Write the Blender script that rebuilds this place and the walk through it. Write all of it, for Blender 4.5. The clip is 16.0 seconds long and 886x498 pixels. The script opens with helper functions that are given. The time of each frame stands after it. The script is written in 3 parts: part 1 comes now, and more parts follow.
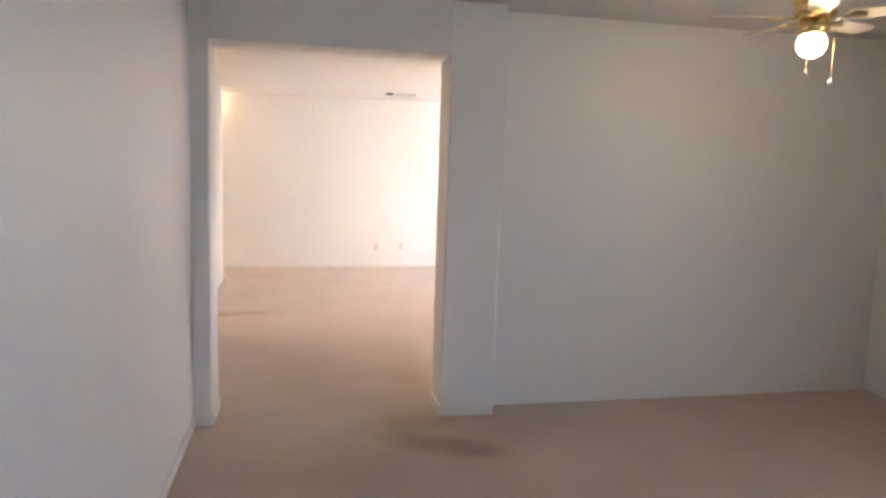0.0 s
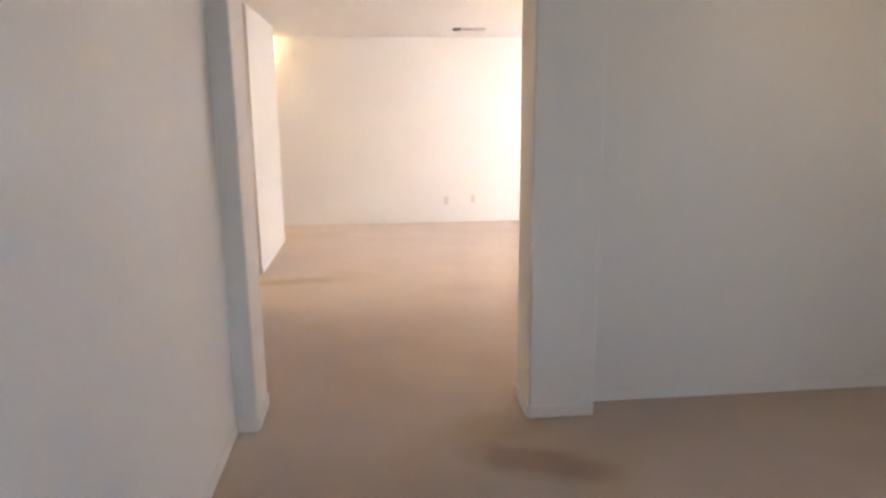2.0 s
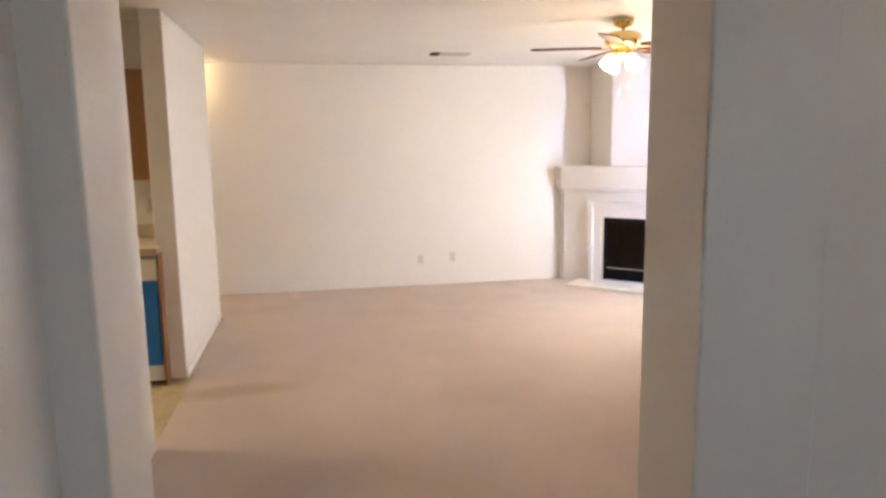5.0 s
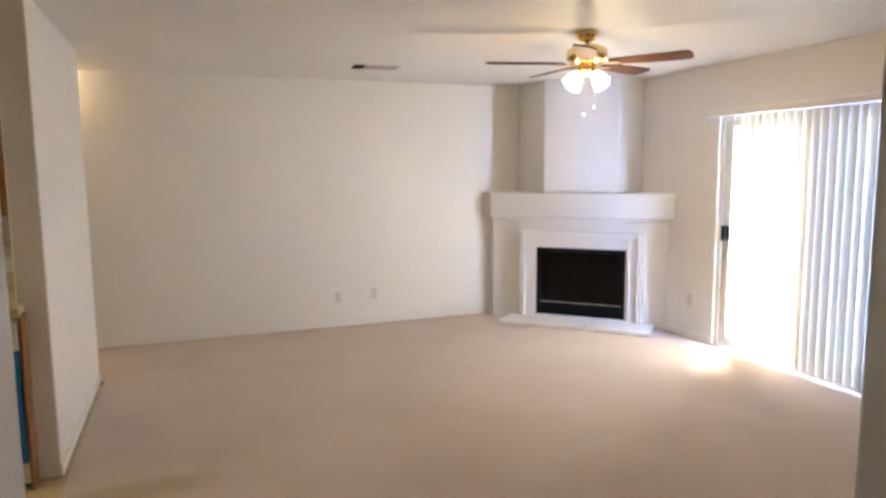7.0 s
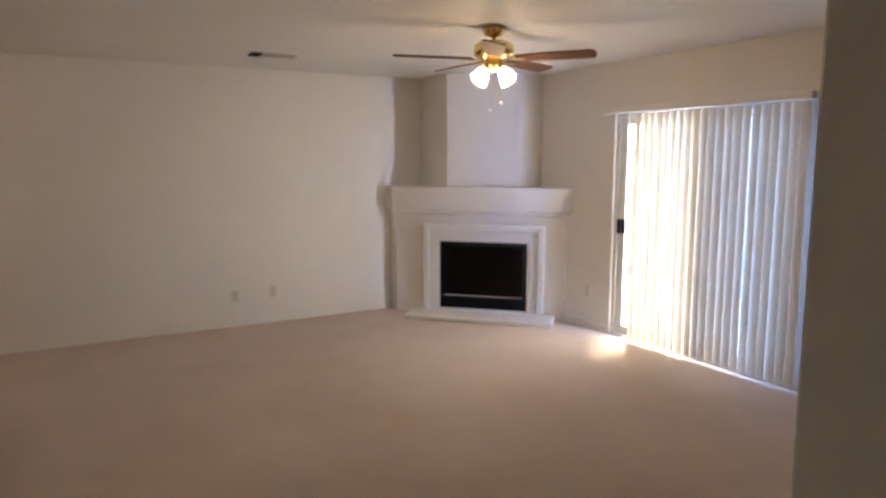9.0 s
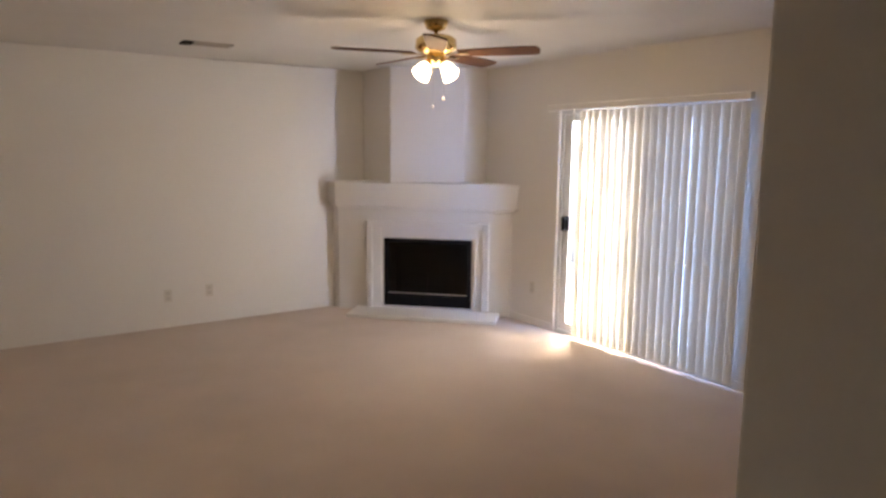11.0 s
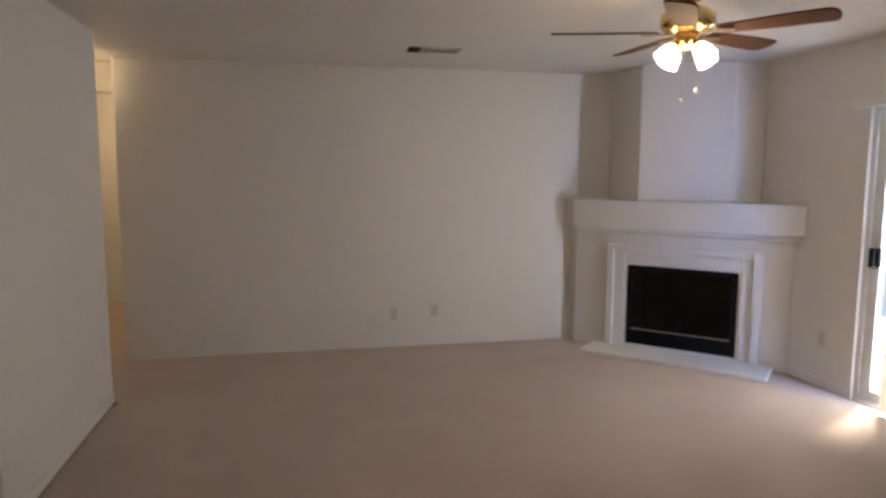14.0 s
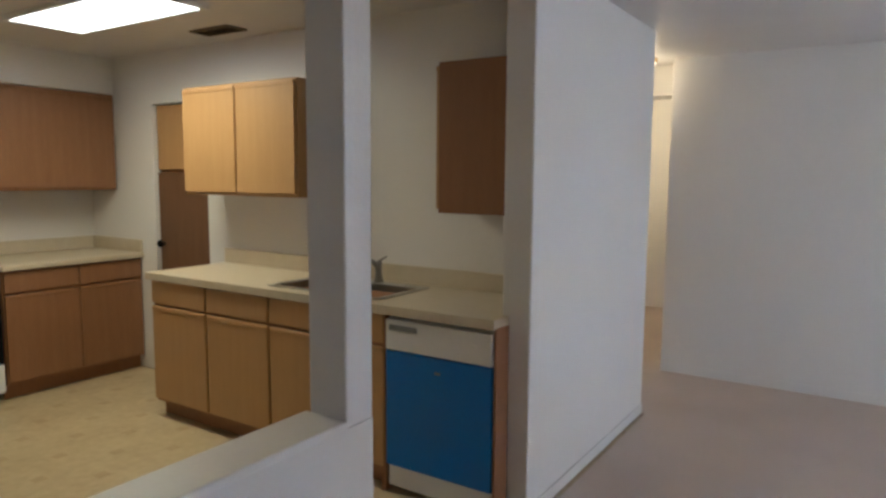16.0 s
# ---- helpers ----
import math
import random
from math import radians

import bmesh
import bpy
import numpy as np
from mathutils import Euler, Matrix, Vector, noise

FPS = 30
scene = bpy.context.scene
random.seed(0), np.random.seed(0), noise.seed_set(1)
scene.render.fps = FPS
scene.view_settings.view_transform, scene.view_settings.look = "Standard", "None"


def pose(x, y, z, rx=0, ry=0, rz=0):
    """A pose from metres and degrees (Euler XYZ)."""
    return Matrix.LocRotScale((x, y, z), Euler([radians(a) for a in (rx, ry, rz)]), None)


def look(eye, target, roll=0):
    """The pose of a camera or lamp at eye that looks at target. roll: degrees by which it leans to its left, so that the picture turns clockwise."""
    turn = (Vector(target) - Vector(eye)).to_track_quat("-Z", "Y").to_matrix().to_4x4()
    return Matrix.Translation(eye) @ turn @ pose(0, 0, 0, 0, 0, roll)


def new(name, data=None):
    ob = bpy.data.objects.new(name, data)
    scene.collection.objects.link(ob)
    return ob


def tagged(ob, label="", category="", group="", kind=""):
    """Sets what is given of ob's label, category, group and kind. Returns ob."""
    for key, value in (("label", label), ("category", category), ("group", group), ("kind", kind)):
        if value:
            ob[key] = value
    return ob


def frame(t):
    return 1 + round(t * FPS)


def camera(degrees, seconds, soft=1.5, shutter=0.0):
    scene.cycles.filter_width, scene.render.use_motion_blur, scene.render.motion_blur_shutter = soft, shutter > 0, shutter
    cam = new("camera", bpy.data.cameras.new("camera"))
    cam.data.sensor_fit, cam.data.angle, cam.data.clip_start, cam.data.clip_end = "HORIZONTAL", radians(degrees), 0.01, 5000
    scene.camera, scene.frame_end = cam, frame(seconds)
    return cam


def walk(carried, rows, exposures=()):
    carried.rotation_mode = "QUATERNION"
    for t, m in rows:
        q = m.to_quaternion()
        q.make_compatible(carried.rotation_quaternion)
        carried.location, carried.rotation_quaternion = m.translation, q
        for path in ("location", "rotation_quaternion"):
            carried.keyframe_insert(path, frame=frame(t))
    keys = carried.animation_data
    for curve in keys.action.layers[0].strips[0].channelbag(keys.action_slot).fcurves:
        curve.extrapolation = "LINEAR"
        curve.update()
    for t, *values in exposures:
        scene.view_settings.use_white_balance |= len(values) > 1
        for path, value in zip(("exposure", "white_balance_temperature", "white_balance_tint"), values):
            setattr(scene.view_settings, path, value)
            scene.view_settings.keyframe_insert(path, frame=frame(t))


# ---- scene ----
cam = camera(66.8, 16.0, soft=2.8)
PATH = [
    (0, (0.519, -3.838, 1.505), (0.929, -1.896, 1.262), 1.8),
    (0.5, (0.53, -3.72, 1.489), (0.907, -1.769, 1.257), 1.6),
    (1, (0.572, -3.561, 1.512), (0.863, -1.602, 1.234), 1.9),
    (1.5, (0.603, -3.394, 1.501), (0.821, -1.437, 1.15), 0.6),
    (2, (0.609, -3.047, 1.507), (0.809, -1.099, 1.102), -0.5),
    (2.5, (0.618, -2.701, 1.509), (0.81, -0.755, 1.09), -0.2),
    (3, (0.668, -2.421, 1.511), (0.834, -0.472, 1.092), 0.0),
    (3.5, (0.603, -2.16, 1.483), (0.802, -0.207, 1.103), 0.5),
    (4, (0.524, -1.922, 1.516), (0.790, 0.029, 1.165), -0.3),
    (6.5, (0.329, -0.685, 1.56), (0.905, 1.216, 1.332), -0.1),
    (7, (0.216, -0.546, 1.58), (0.923, 1.309, 1.34), -0.5),
    (7.5, (0.191, -0.525, 1.591), (0.98, 1.295, 1.331), -0.3),
    (8, (0.17, -0.49, 1.599), (1.029, 1.296, 1.332), -0.2),
    (8.5, (0.176, -0.458, 1.602), (1.097, 1.297, 1.335), -0.3),
    (9, (0.161, -0.432, 1.603), (1.151, 1.285, 1.336), -0.0),
    (9.5, (0.141, -0.415, 1.614), (1.198, 1.261, 1.343), 0.2),
    (10, (0.12, -0.4, 1.642), (1.241, 1.232, 1.359), 0.4),
    (12.5, (0.636, -0.044, 1.635), (1.696, 1.624, 1.332), 1.9),
    (13, (0.706, 0.154, 1.617), (1.622, 1.908, 1.328), 1.3),
    (13.5, (0.795, 0.289, 1.575), (1.487, 2.146, 1.311), 0.6),
    (14, (0.827, 0.211, 1.573), (1.231, 2.155, 1.338), 0.2),
    (14.5, (0.93, 0.241, 1.546), (0.962, 2.232, 1.354), 0.5),
    (15, (0.984, 0.406, 1.552), (0.596, 2.358, 1.355), 0.2),
    (15.5, (0.870, 0.54, 1.544), (0.147, 2.393, 1.342), 0.6),
    (16, (0.787, 0.678, 1.535), (-0.302, 2.342, 1.32), 0.4),
]
walk(cam, [(t, look(eye, target, roll)) for t, eye, target, roll in PATH],
     exposures=[(0, 6.12, 6000, 17), (2.4, 6.06, 6150, 16), (3.2, 6.12, 6150, 14), (3.6, 6.04, 6150, 15), (4.2, 5.82, 6200, 15), (6.3, 5.42, 6150, 12), (7, 5.08, 6050, 11), (8, 4.41, 6300, 13),
                (10, 4.24, 6500, 15), (12.5, 4.26, 6700, 15), (13.1, 4.10, 6350, 14), (13.5, 3.91, 6300, 14), (14.0, 3.95, 6080, 14), (14.5, 4.15, 5800, 13), (15.3, 4.50, 5250, 11), (16, 4.66, 4950, 8)])

# ---- light ----
world = bpy.data.worlds.new("sky")
scene.world = world
world.use_nodes = True
wn = world.node_tree
sky = wn.nodes.new("ShaderNodeTexSky")
sky.sky_type = "NISHITA"
sky.sun_disc = False
sky.sun_elevation = radians(66)
sky.sun_rotation = radians(57)
wn.links.new(sky.outputs["Color"], wn.nodes["Background"].inputs["Color"])
wn.nodes["Background"].inputs["Strength"].default_value = 0.06

sun = new("sun", bpy.data.lights.new("sun", "SUN"))
sun.data.energy, sun.data.angle, sun.data.color = 1.35, radians(12.0), (1.0, 0.88, 0.67)
sun.matrix_world = look((0.61, 0.40, 1.70), (0, 0, 0))


def area_lamp(name, x, y, z, rx, ry, rz, w, h, watts, colour, spread=180):
    ob = new(name, bpy.data.lights.new(name, "AREA"))
    ob.data.shape, ob.data.size, ob.data.size_y = "RECTANGLE", w, h
    ob.data.energy, ob.data.color, ob.data.spread = watts, colour, radians(spread)
    ob.matrix_world = pose(x, y, z, rx, ry, rz)
    return ob


def bulb(name, x, y, z, watts, colour, radius=0.04):
    ob = new(name, bpy.data.lights.new(name, "POINT"))
    ob.data.energy, ob.data.color, ob.data.shadow_soft_size = watts, colour, radius
    ob.location = (x, y, z)
    return ob


WARM = (1.0, 0.72, 0.44)
area_lamp("door_daylight", 4.80, 3.69, 1.03, 0, 90, 0, 1.95, 0.70, 4.9, (0.97, 0.94, 0.88))
area_lamp("door_shade_daylight", 4.80, 2.80, 1.03, 0, 90, 0, 1.95, 1.06, 11.6, (0.31, 0.50, 1.0))
bulb("living_fan_bulb", 2.68, 3.28, 1.98, 0.64, WARM, 0.12)
bulb("dining_fan_bulb", 2.87, -0.985, 2.03, 0.087, WARM, 0.09)
bulb("hall_bulb", -0.80, 5.93, 2.30, 0.15, (1.0, 0.68, 0.34), 0.08)
# unseen bulb added beyond the lintel to light the hall end wall
bulb("hall_end_unseen_bulb", -1.30, 7.60, 2.26, 0.8, (1.0, 0.70, 0.36), 0.08)
area_lamp("kitchen_tube_light", -2.93, 2.86, 2.395, 0, 0, 0, 1.14, 0.38, 0.70, (1.0, 0.76, 0.36), 160)


# cool daylight added through an unseen window, to brighten the dining room
area_lamp("dining_added_daylight", 4.66, -4.20, 1.35, 0, 90, 0, 1.4, 1.9, 0.21, (0.74, 0.88, 1.0))


# ---- materials ----
def material(name, base, dark=None, rough=0.6, metal=0.0, scale=6.0, fine=120.0, bump=0.0, bump_scale=None, stretch=(1, 1, 1), mix=0.5, sheen=0.0, coat=0.0, spec=0.5):
    m = bpy.data.materials.new(name)
    m.use_nodes = True
    nt = m.node_tree
    b = nt.nodes["Principled BSDF"]
    b.inputs["Roughness"].default_value = rough
    b.inputs["Metallic"].default_value = metal
    b.inputs["Sheen Weight"].default_value = sheen
    b.inputs["Coat Weight"].default_value = coat
    b.inputs["Specular IOR Level"].default_value = spec
    if dark is None:
        dark = tuple(c * 0.9 for c in base)
    tc = nt.nodes.new("ShaderNodeTexCoord")
    mp = nt.nodes.new("ShaderNodeMapping")
    mp.inputs["Scale"].default_value = stretch
    nt.links.new(tc.outputs["Object"], mp.inputs["Vector"])
    big = nt.nodes.new("ShaderNodeTexNoise")
    big.inputs["Scale"].default_value = scale
    big.inputs["Detail"].default_value = 4
    small = nt.nodes.new("ShaderNodeTexNoise")
    small.inputs["Scale"].default_value = fine
    small.inputs["Detail"].default_value = 3
    for n in (big, small):
        nt.links.new(mp.outputs["Vector"], n.inputs["Vector"])
    add = nt.nodes.new("ShaderNodeMath")
    add.operation = "MULTIPLY_ADD"
    nt.links.new(small.outputs["Fac"], add.inputs[0])
    add.inputs[1].default_value = 0.5
    half = nt.nodes.new("ShaderNodeMath")
    half.operation = "MULTIPLY"
    half.inputs[1].default_value = 0.5
    nt.links.new(big.outputs["Fac"], half.inputs[0])
    nt.links.new(half.outputs[0], add.inputs[2])
    ramp = nt.nodes.new("ShaderNodeValToRGB")
    ramp.color_ramp.elements[0].position = 0.5 - mix * 0.5
    ramp.color_ramp.elements[1].position = 0.5 + mix * 0.5
    ramp.color_ramp.elements[0].color = (*dark, 1)
    ramp.color_ramp.elements[1].color = (*base, 1)
    nt.links.new(add.outputs[0], ramp.inputs["Fac"])
    nt.links.new(ramp.outputs["Color"], b.inputs["Base Color"])
    if bump > 0:
        bn = nt.nodes.new("ShaderNodeBump")
        bn.inputs["Strength"].default_value = bump
        bn.inputs["Distance"].default_value = 0.004
        src = small
        if bump_scale:
            src = nt.nodes.new("ShaderNodeTexNoise")
            src.inputs["Scale"].default_value = bump_scale
            src.inputs["Detail"].default_value = 2
            nt.links.new(mp.outputs["Vector"], src.inputs["Vector"])
        nt.links.new(src.outputs["Fac"], bn.inputs["Height"])
        nt.links.new(bn.outputs["Normal"], b.inputs["Normal"])
    return m


def glowing(name, colour, strength):
    m = bpy.data.materials.new(name)
    m.use_nodes = True
    b = m.node_tree.nodes["Principled BSDF"]
    b.inputs["Base Color"].default_value = (0.85, 0.83, 0.78, 1)
    b.inputs["Emission Color"].default_value = (*colour, 1)
    b.inputs["Emission Strength"].default_value = strength
    return m


def carpet_material():
    m = material("beige_carpet", (0.64, 0.515, 0.43), (0.51, 0.410, 0.338), rough=0.95, scale=2.2, fine=260, bump=0.9, bump_scale=420, mix=0.55, sheen=0.25)
    nt = m.node_tree
    b = nt.nodes["Principled BSDF"]
    old = b.inputs["Base Color"].links[0].from_socket
    tc = nt.nodes.new("ShaderNodeTexCoord")
    # traffic stains, a worn darker patch in the walkway of the cased opening
    stain = nt.nodes.new("ShaderNodeTexNoise")
    stain.inputs["Scale"].default_value = 0.9
    stain.inputs["Detail"].default_value = 3
    nt.links.new(tc.outputs["Object"], stain.inputs["Vector"])
    r = nt.nodes.new("ShaderNodeValToRGB")
    r.color_ramp.elements[0].position, r.color_ramp.elements[1].position = 0.50, 0.72
    r.color_ramp.elements[0].color, r.color_ramp.elements[1].color = (1, 1, 1, 1), (0.89, 0.87, 0.84, 1)
    nt.links.new(stain.outputs["Fac"], r.inputs["Fac"])
    mul = nt.nodes.new("ShaderNodeMix")
    mul.data_type, mul.blend_type = "RGBA", "MULTIPLY"
    mul.inputs[0].default_value = 1.0
    nt.links.new(old, mul.inputs[6])
    nt.links.new(r.outputs["Color"], mul.inputs[7])
    last = mul.outputs[2]
    wob = nt.nodes.new("ShaderNodeTexNoise")
    wob.inputs["Scale"].default_value = 5.0
    wob.inputs["Detail"].default_value = 3
    nt.links.new(tc.outputs["Object"], wob.inputs["Vector"])
    # spills: place, half sizes, turn, tint
    for x, y, rx, ry, turn, tint in ((1.28, -0.42, 0.42, 0.17, -24, (0.70, 0.61, 0.55)), (1.16, -0.08, 0.34, 0.22, 10, (0.86, 0.81, 0.68)), (-0.12, 2.95, 0.55, 0.16, 4, (0.78, 0.74, 0.60)), (0.45, -0.75, 0.7, 0.45, 20, (0.93, 0.90, 0.85))):
        mp = nt.nodes.new("ShaderNodeMapping")
        mp.vector_type = "TEXTURE"
        mp.inputs["Location"].default_value = (x, y, 0)
        mp.inputs["Rotation"].default_value = (0, 0, radians(turn))
        mp.inputs["Scale"].default_value = (rx, ry, 1)
        nt.links.new(tc.outputs["Object"], mp.inputs["Vector"])
        g = nt.nodes.new("ShaderNodeTexGradient")
        g.gradient_type = "SPHERICAL"
        nt.links.new(mp.outputs["Vector"], g.inputs["Vector"])
        prod = nt.nodes.new("ShaderNodeMath")
        prod.operation = "MULTIPLY"
        nt.links.new(g.outputs["Fac"], prod.inputs[0])
        nt.links.new(wob.outputs["Fac"], prod.inputs[1])
        sc = nt.nodes.new("ShaderNodeMath")
        sc.operation = "MULTIPLY"
        sc.use_clamp = True
        sc.inputs[1].default_value = 3.6
        nt.links.new(prod.outputs[0], sc.inputs[0])
        mm = nt.nodes.new("ShaderNodeMix")
        mm.data_type, mm.blend_type = "RGBA", "MULTIPLY"
        mm.inputs[7].default_value = (*tint, 1)
        nt.links.new(sc.outputs[0], mm.inputs[0])
        nt.links.new(last, mm.inputs[6])
        last = mm.outputs[2]
    nt.links.new(last, b.inputs["Base Color"])
    return m


def vinyl_material():
    m = material("cream_sheet_vinyl", (0.62, 0.51, 0.31), (0.42, 0.32, 0.17), rough=0.35, scale=3.5, fine=18, bump=0.1, mix=0.5)
    nt = m.node_tree
    b = nt.nodes["Principled BSDF"]
    old = b.inputs["Base Color"].links[0].from_socket
    tc = nt.nodes.new("ShaderNodeTexCoord")
    mp = nt.nodes.new("ShaderNodeMapping")
    mp.inputs["Rotation"].default_value = (0, 0, radians(45))
    nt.links.new(tc.outputs["Object"], mp.inputs["Vector"])
    # small brown insets in a regular lattice
    v = nt.nodes.new("ShaderNodeTexVoronoi")
    v.voronoi_dimensions = "2D"
    v.distance = "MANHATTAN"
    v.inputs["Scale"].default_value = 3.4
    v.inputs["Randomness"].default_value = 0.0
    nt.links.new(mp.outputs["Vector"], v.inputs["Vector"])
    r = nt.nodes.new("ShaderNodeValToRGB")
    r.color_ramp.elements[0].position, r.color_ramp.elements[1].position = 0.13, 0.19
    r.color_ramp.elements[0].color, r.color_ramp.elements[1].color = (0.86, 0.80, 0.72, 1), (1, 1, 1, 1)
    nt.links.new(v.outputs["Distance"], r.inputs["Fac"])
    mul = nt.nodes.new("ShaderNodeMix")
    mul.data_type, mul.blend_type = "RGBA", "MULTIPLY"
    mul.inputs[0].default_value = 1.0
    nt.links.new(old, mul.inputs[6])
    nt.links.new(r.outputs["Color"], mul.inputs[7])
    nt.links.new(mul.outputs[2], b.inputs["Base Color"])
    return m


def glass_material(name, tint=(0.95, 0.97, 0.97), ior=1.45):
    m = bpy.data.materials.new(name)
    m.use_nodes = True
    b = m.node_tree.nodes["Principled BSDF"]
    b.inputs["Base Color"].default_value = (*tint, 1)
    b.inputs["Transmission Weight"].default_value = 1.0
    b.inputs["Roughness"].default_value = 0.0
    b.inputs["IOR"].default_value = ior
    return m


def vane_material():
    m = bpy.data.materials.new("vinyl_vane")
    m.use_nodes = True
    nt = m.node_tree
    b = nt.nodes["Principled BSDF"]
    b.inputs["Base Color"].default_value = (0.80, 0.785, 0.75, 1)
    b.inputs["Roughness"].default_value = 0.5
    # faint streaks along each vane
    tc = nt.nodes.new("ShaderNodeTexCoord")
    mp = nt.nodes.new("ShaderNodeMapping")
    mp.inputs["Scale"].default_value = (60, 60, 0.8)
    grain = nt.nodes.new("ShaderNodeTexNoise")
    grain.inputs["Scale"].default_value = 2.0
    nt.links.new(tc.outputs["Object"], mp.inputs["Vector"])
    nt.links.new(mp.outputs["Vector"], grain.inputs["Vector"])
    ramp = nt.nodes.new("ShaderNodeValToRGB")
    ramp.color_ramp.elements[0].color = (0.74, 0.70, 0.62, 1)
    ramp.color_ramp.elements[1].color = (0.84, 0.81, 0.74, 1)
    nt.links.new(grain.outputs["Fac"], ramp.inputs["Fac"])
    nt.links.new(ramp.outputs["Color"], b.inputs["Base Color"])
    tr = nt.nodes.new("ShaderNodeBsdfTranslucent")
    nt.links.new(ramp.outputs["Color"], tr.inputs["Color"])
    mixer = nt.nodes.new("ShaderNodeMixShader")
    mixer.inputs[0].default_value = 0.22
    nt.links.new(b.outputs[0], mixer.inputs[1])
    nt.links.new(tr.outputs[0], mixer.inputs[2])
    nt.links.new(mixer.outputs[0], nt.nodes["Material Output"].inputs["Surface"])
    return m


def screen_material():
    """Woven insect screen: dark strands that let part of the light through."""
    m = bpy.data.materials.new("insect_screen")
    m.use_nodes = True
    nt = m.node_tree
    b = nt.nodes["Principled BSDF"]
    b.inputs["Base Color"].default_value = (0.05, 0.05, 0.055, 1)
    b.inputs["Roughness"].default_value = 0.7
    clear = nt.nodes.new("ShaderNodeBsdfTransparent")
    mixer = nt.nodes.new("ShaderNodeMixShader")
    mixer.inputs[0].default_value = 0.45
    nt.links.new(clear.outputs[0], mixer.inputs[1])
    nt.links.new(b.outputs[0], mixer.inputs[2])
    nt.links.new(mixer.outputs[0], nt.nodes["Material Output"].inputs["Surface"])
    return m


PAINT = material("off_white_wall_paint", (0.78, 0.755, 0.715), (0.735, 0.71, 0.67), rough=0.46, scale=1.2, fine=60, bump=0.22, bump_scale=60, mix=0.7)
CEILING = material("sprayed_ceiling_paint", (0.74, 0.72, 0.69), (0.66, 0.64, 0.61), rough=0.45, scale=3, fine=130, bump=0.4, bump_scale=90, mix=0.6)
TRIM = material("white_trim_paint", (0.80, 0.775, 0.73), (0.75, 0.725, 0.68), rough=0.4, scale=4, fine=50, bump=0.1)
MANTEL = material("painted_plaster", (0.79, 0.765, 0.72), (0.74, 0.715, 0.67), rough=0.5, scale=3, fine=70, bump=0.25, bump_scale=60)
CARPET = carpet_material()
VINYL = vinyl_material()
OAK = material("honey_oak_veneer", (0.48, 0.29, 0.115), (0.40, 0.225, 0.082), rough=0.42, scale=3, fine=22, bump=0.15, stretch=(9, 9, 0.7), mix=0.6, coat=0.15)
# darker oak tone for cabinet bodies, toe kicks and filler panels
OAK_DARK = material("darker_oak_tone", (0.31, 0.145, 0.060), (0.23, 0.105, 0.042), rough=0.5, scale=3, fine=22, stretch=(9, 9, 0.7), mix=0.6)
BROWN = material("dark_brown_door", (0.17, 0.085, 0.04), (0.11, 0.055, 0.025), rough=0.45, scale=3, fine=25, stretch=(8, 8, 0.8))
LAMINATE = material("beige_laminate", (0.60, 0.52, 0.38), (0.52, 0.44, 0.31), rough=0.3, scale=14, fine=240, mix=0.5)
STEEL = material("brushed_steel", (0.55, 0.55, 0.54), (0.45, 0.45, 0.44), rough=0.3, metal=1.0, scale=10, fine=200)
# dull steel with the shade inside the sink bowls put into its colour
STEEL_DARK = material("dull_darkened_steel", (0.30, 0.29, 0.28), (0.20, 0.19, 0.18), rough=0.42, metal=1.0, scale=10, fine=200)
CHROME = material("chrome", (0.75, 0.75, 0.75), (0.7, 0.7, 0.7), rough=0.12, metal=1.0)
BRASS = material("polished_brass", (0.84, 0.65, 0.32), (0.74, 0.54, 0.23), rough=0.22, metal=1.0, scale=12)
BLACK = material("black_metal", (0.007, 0.007, 0.008), (0.012, 0.011, 0.011), rough=0.75, scale=8, spec=0.06)
SOOT = material("sooty_firebrick", (0.075, 0.062, 0.054), (0.03, 0.026, 0.023), rough=0.9, scale=9, bump=0.4)
SMOKED = glass_material("smoked_firebox_glass", (0.55, 0.52, 0.49), 1.14)
CLEAR = glass_material("clear_door_glass")
WALNUT = material("walnut_fan_blade", (0.16, 0.075, 0.04), (0.09, 0.04, 0.02), rough=0.7, spec=0.2, scale=3, fine=25, stretch=(2, 14, 4))
BLADE_WHITE = material("pale_fan_blade", (0.72, 0.65, 0.54), (0.62, 0.55, 0.44), rough=0.5, scale=3, fine=25)
BLUE = material("blue_protective_film", (0.005, 0.165, 0.56), (0.004, 0.13, 0.47), rough=0.28, scale=5, fine=60, bump=0.15, bump_scale=18)
ENAMEL = material("white_enamel", (0.78, 0.77, 0.74), (0.73, 0.72, 0.69), rough=0.3, scale=5)
GREY = material("grey_plastic", (0.22, 0.22, 0.22), (0.18, 0.18, 0.18), rough=0.5)
PLATE = material("ivory_plastic", (0.67, 0.635, 0.57), (0.63, 0.595, 0.53), rough=0.35)
BRONZE = material("brown_vent_enamel", (0.21, 0.175, 0.13), (0.16, 0.13, 0.095), rough=0.5)
SOCKET = material("worn_ivory_plastic", (0.58, 0.545, 0.48), (0.54, 0.505, 0.44), rough=0.4)
VENT = material("dull_vent_enamel", (0.52, 0.49, 0.45), (0.44, 0.41, 0.38), rough=0.5)
# darker, redder tone of the honey oak, for the side-wall fronts
OAK_RED = material("darker_reddish_oak", (0.30, 0.148, 0.064), (0.21, 0.098, 0.040), rough=0.42, scale=3, fine=22, bump=0.15, stretch=(9, 9, 0.7), mix=0.6, coat=0.15)
ALU = material("white_aluminium", (0.70, 0.70, 0.70), (0.64, 0.64, 0.64), rough=0.35, metal=0.2)
VANE = vane_material()
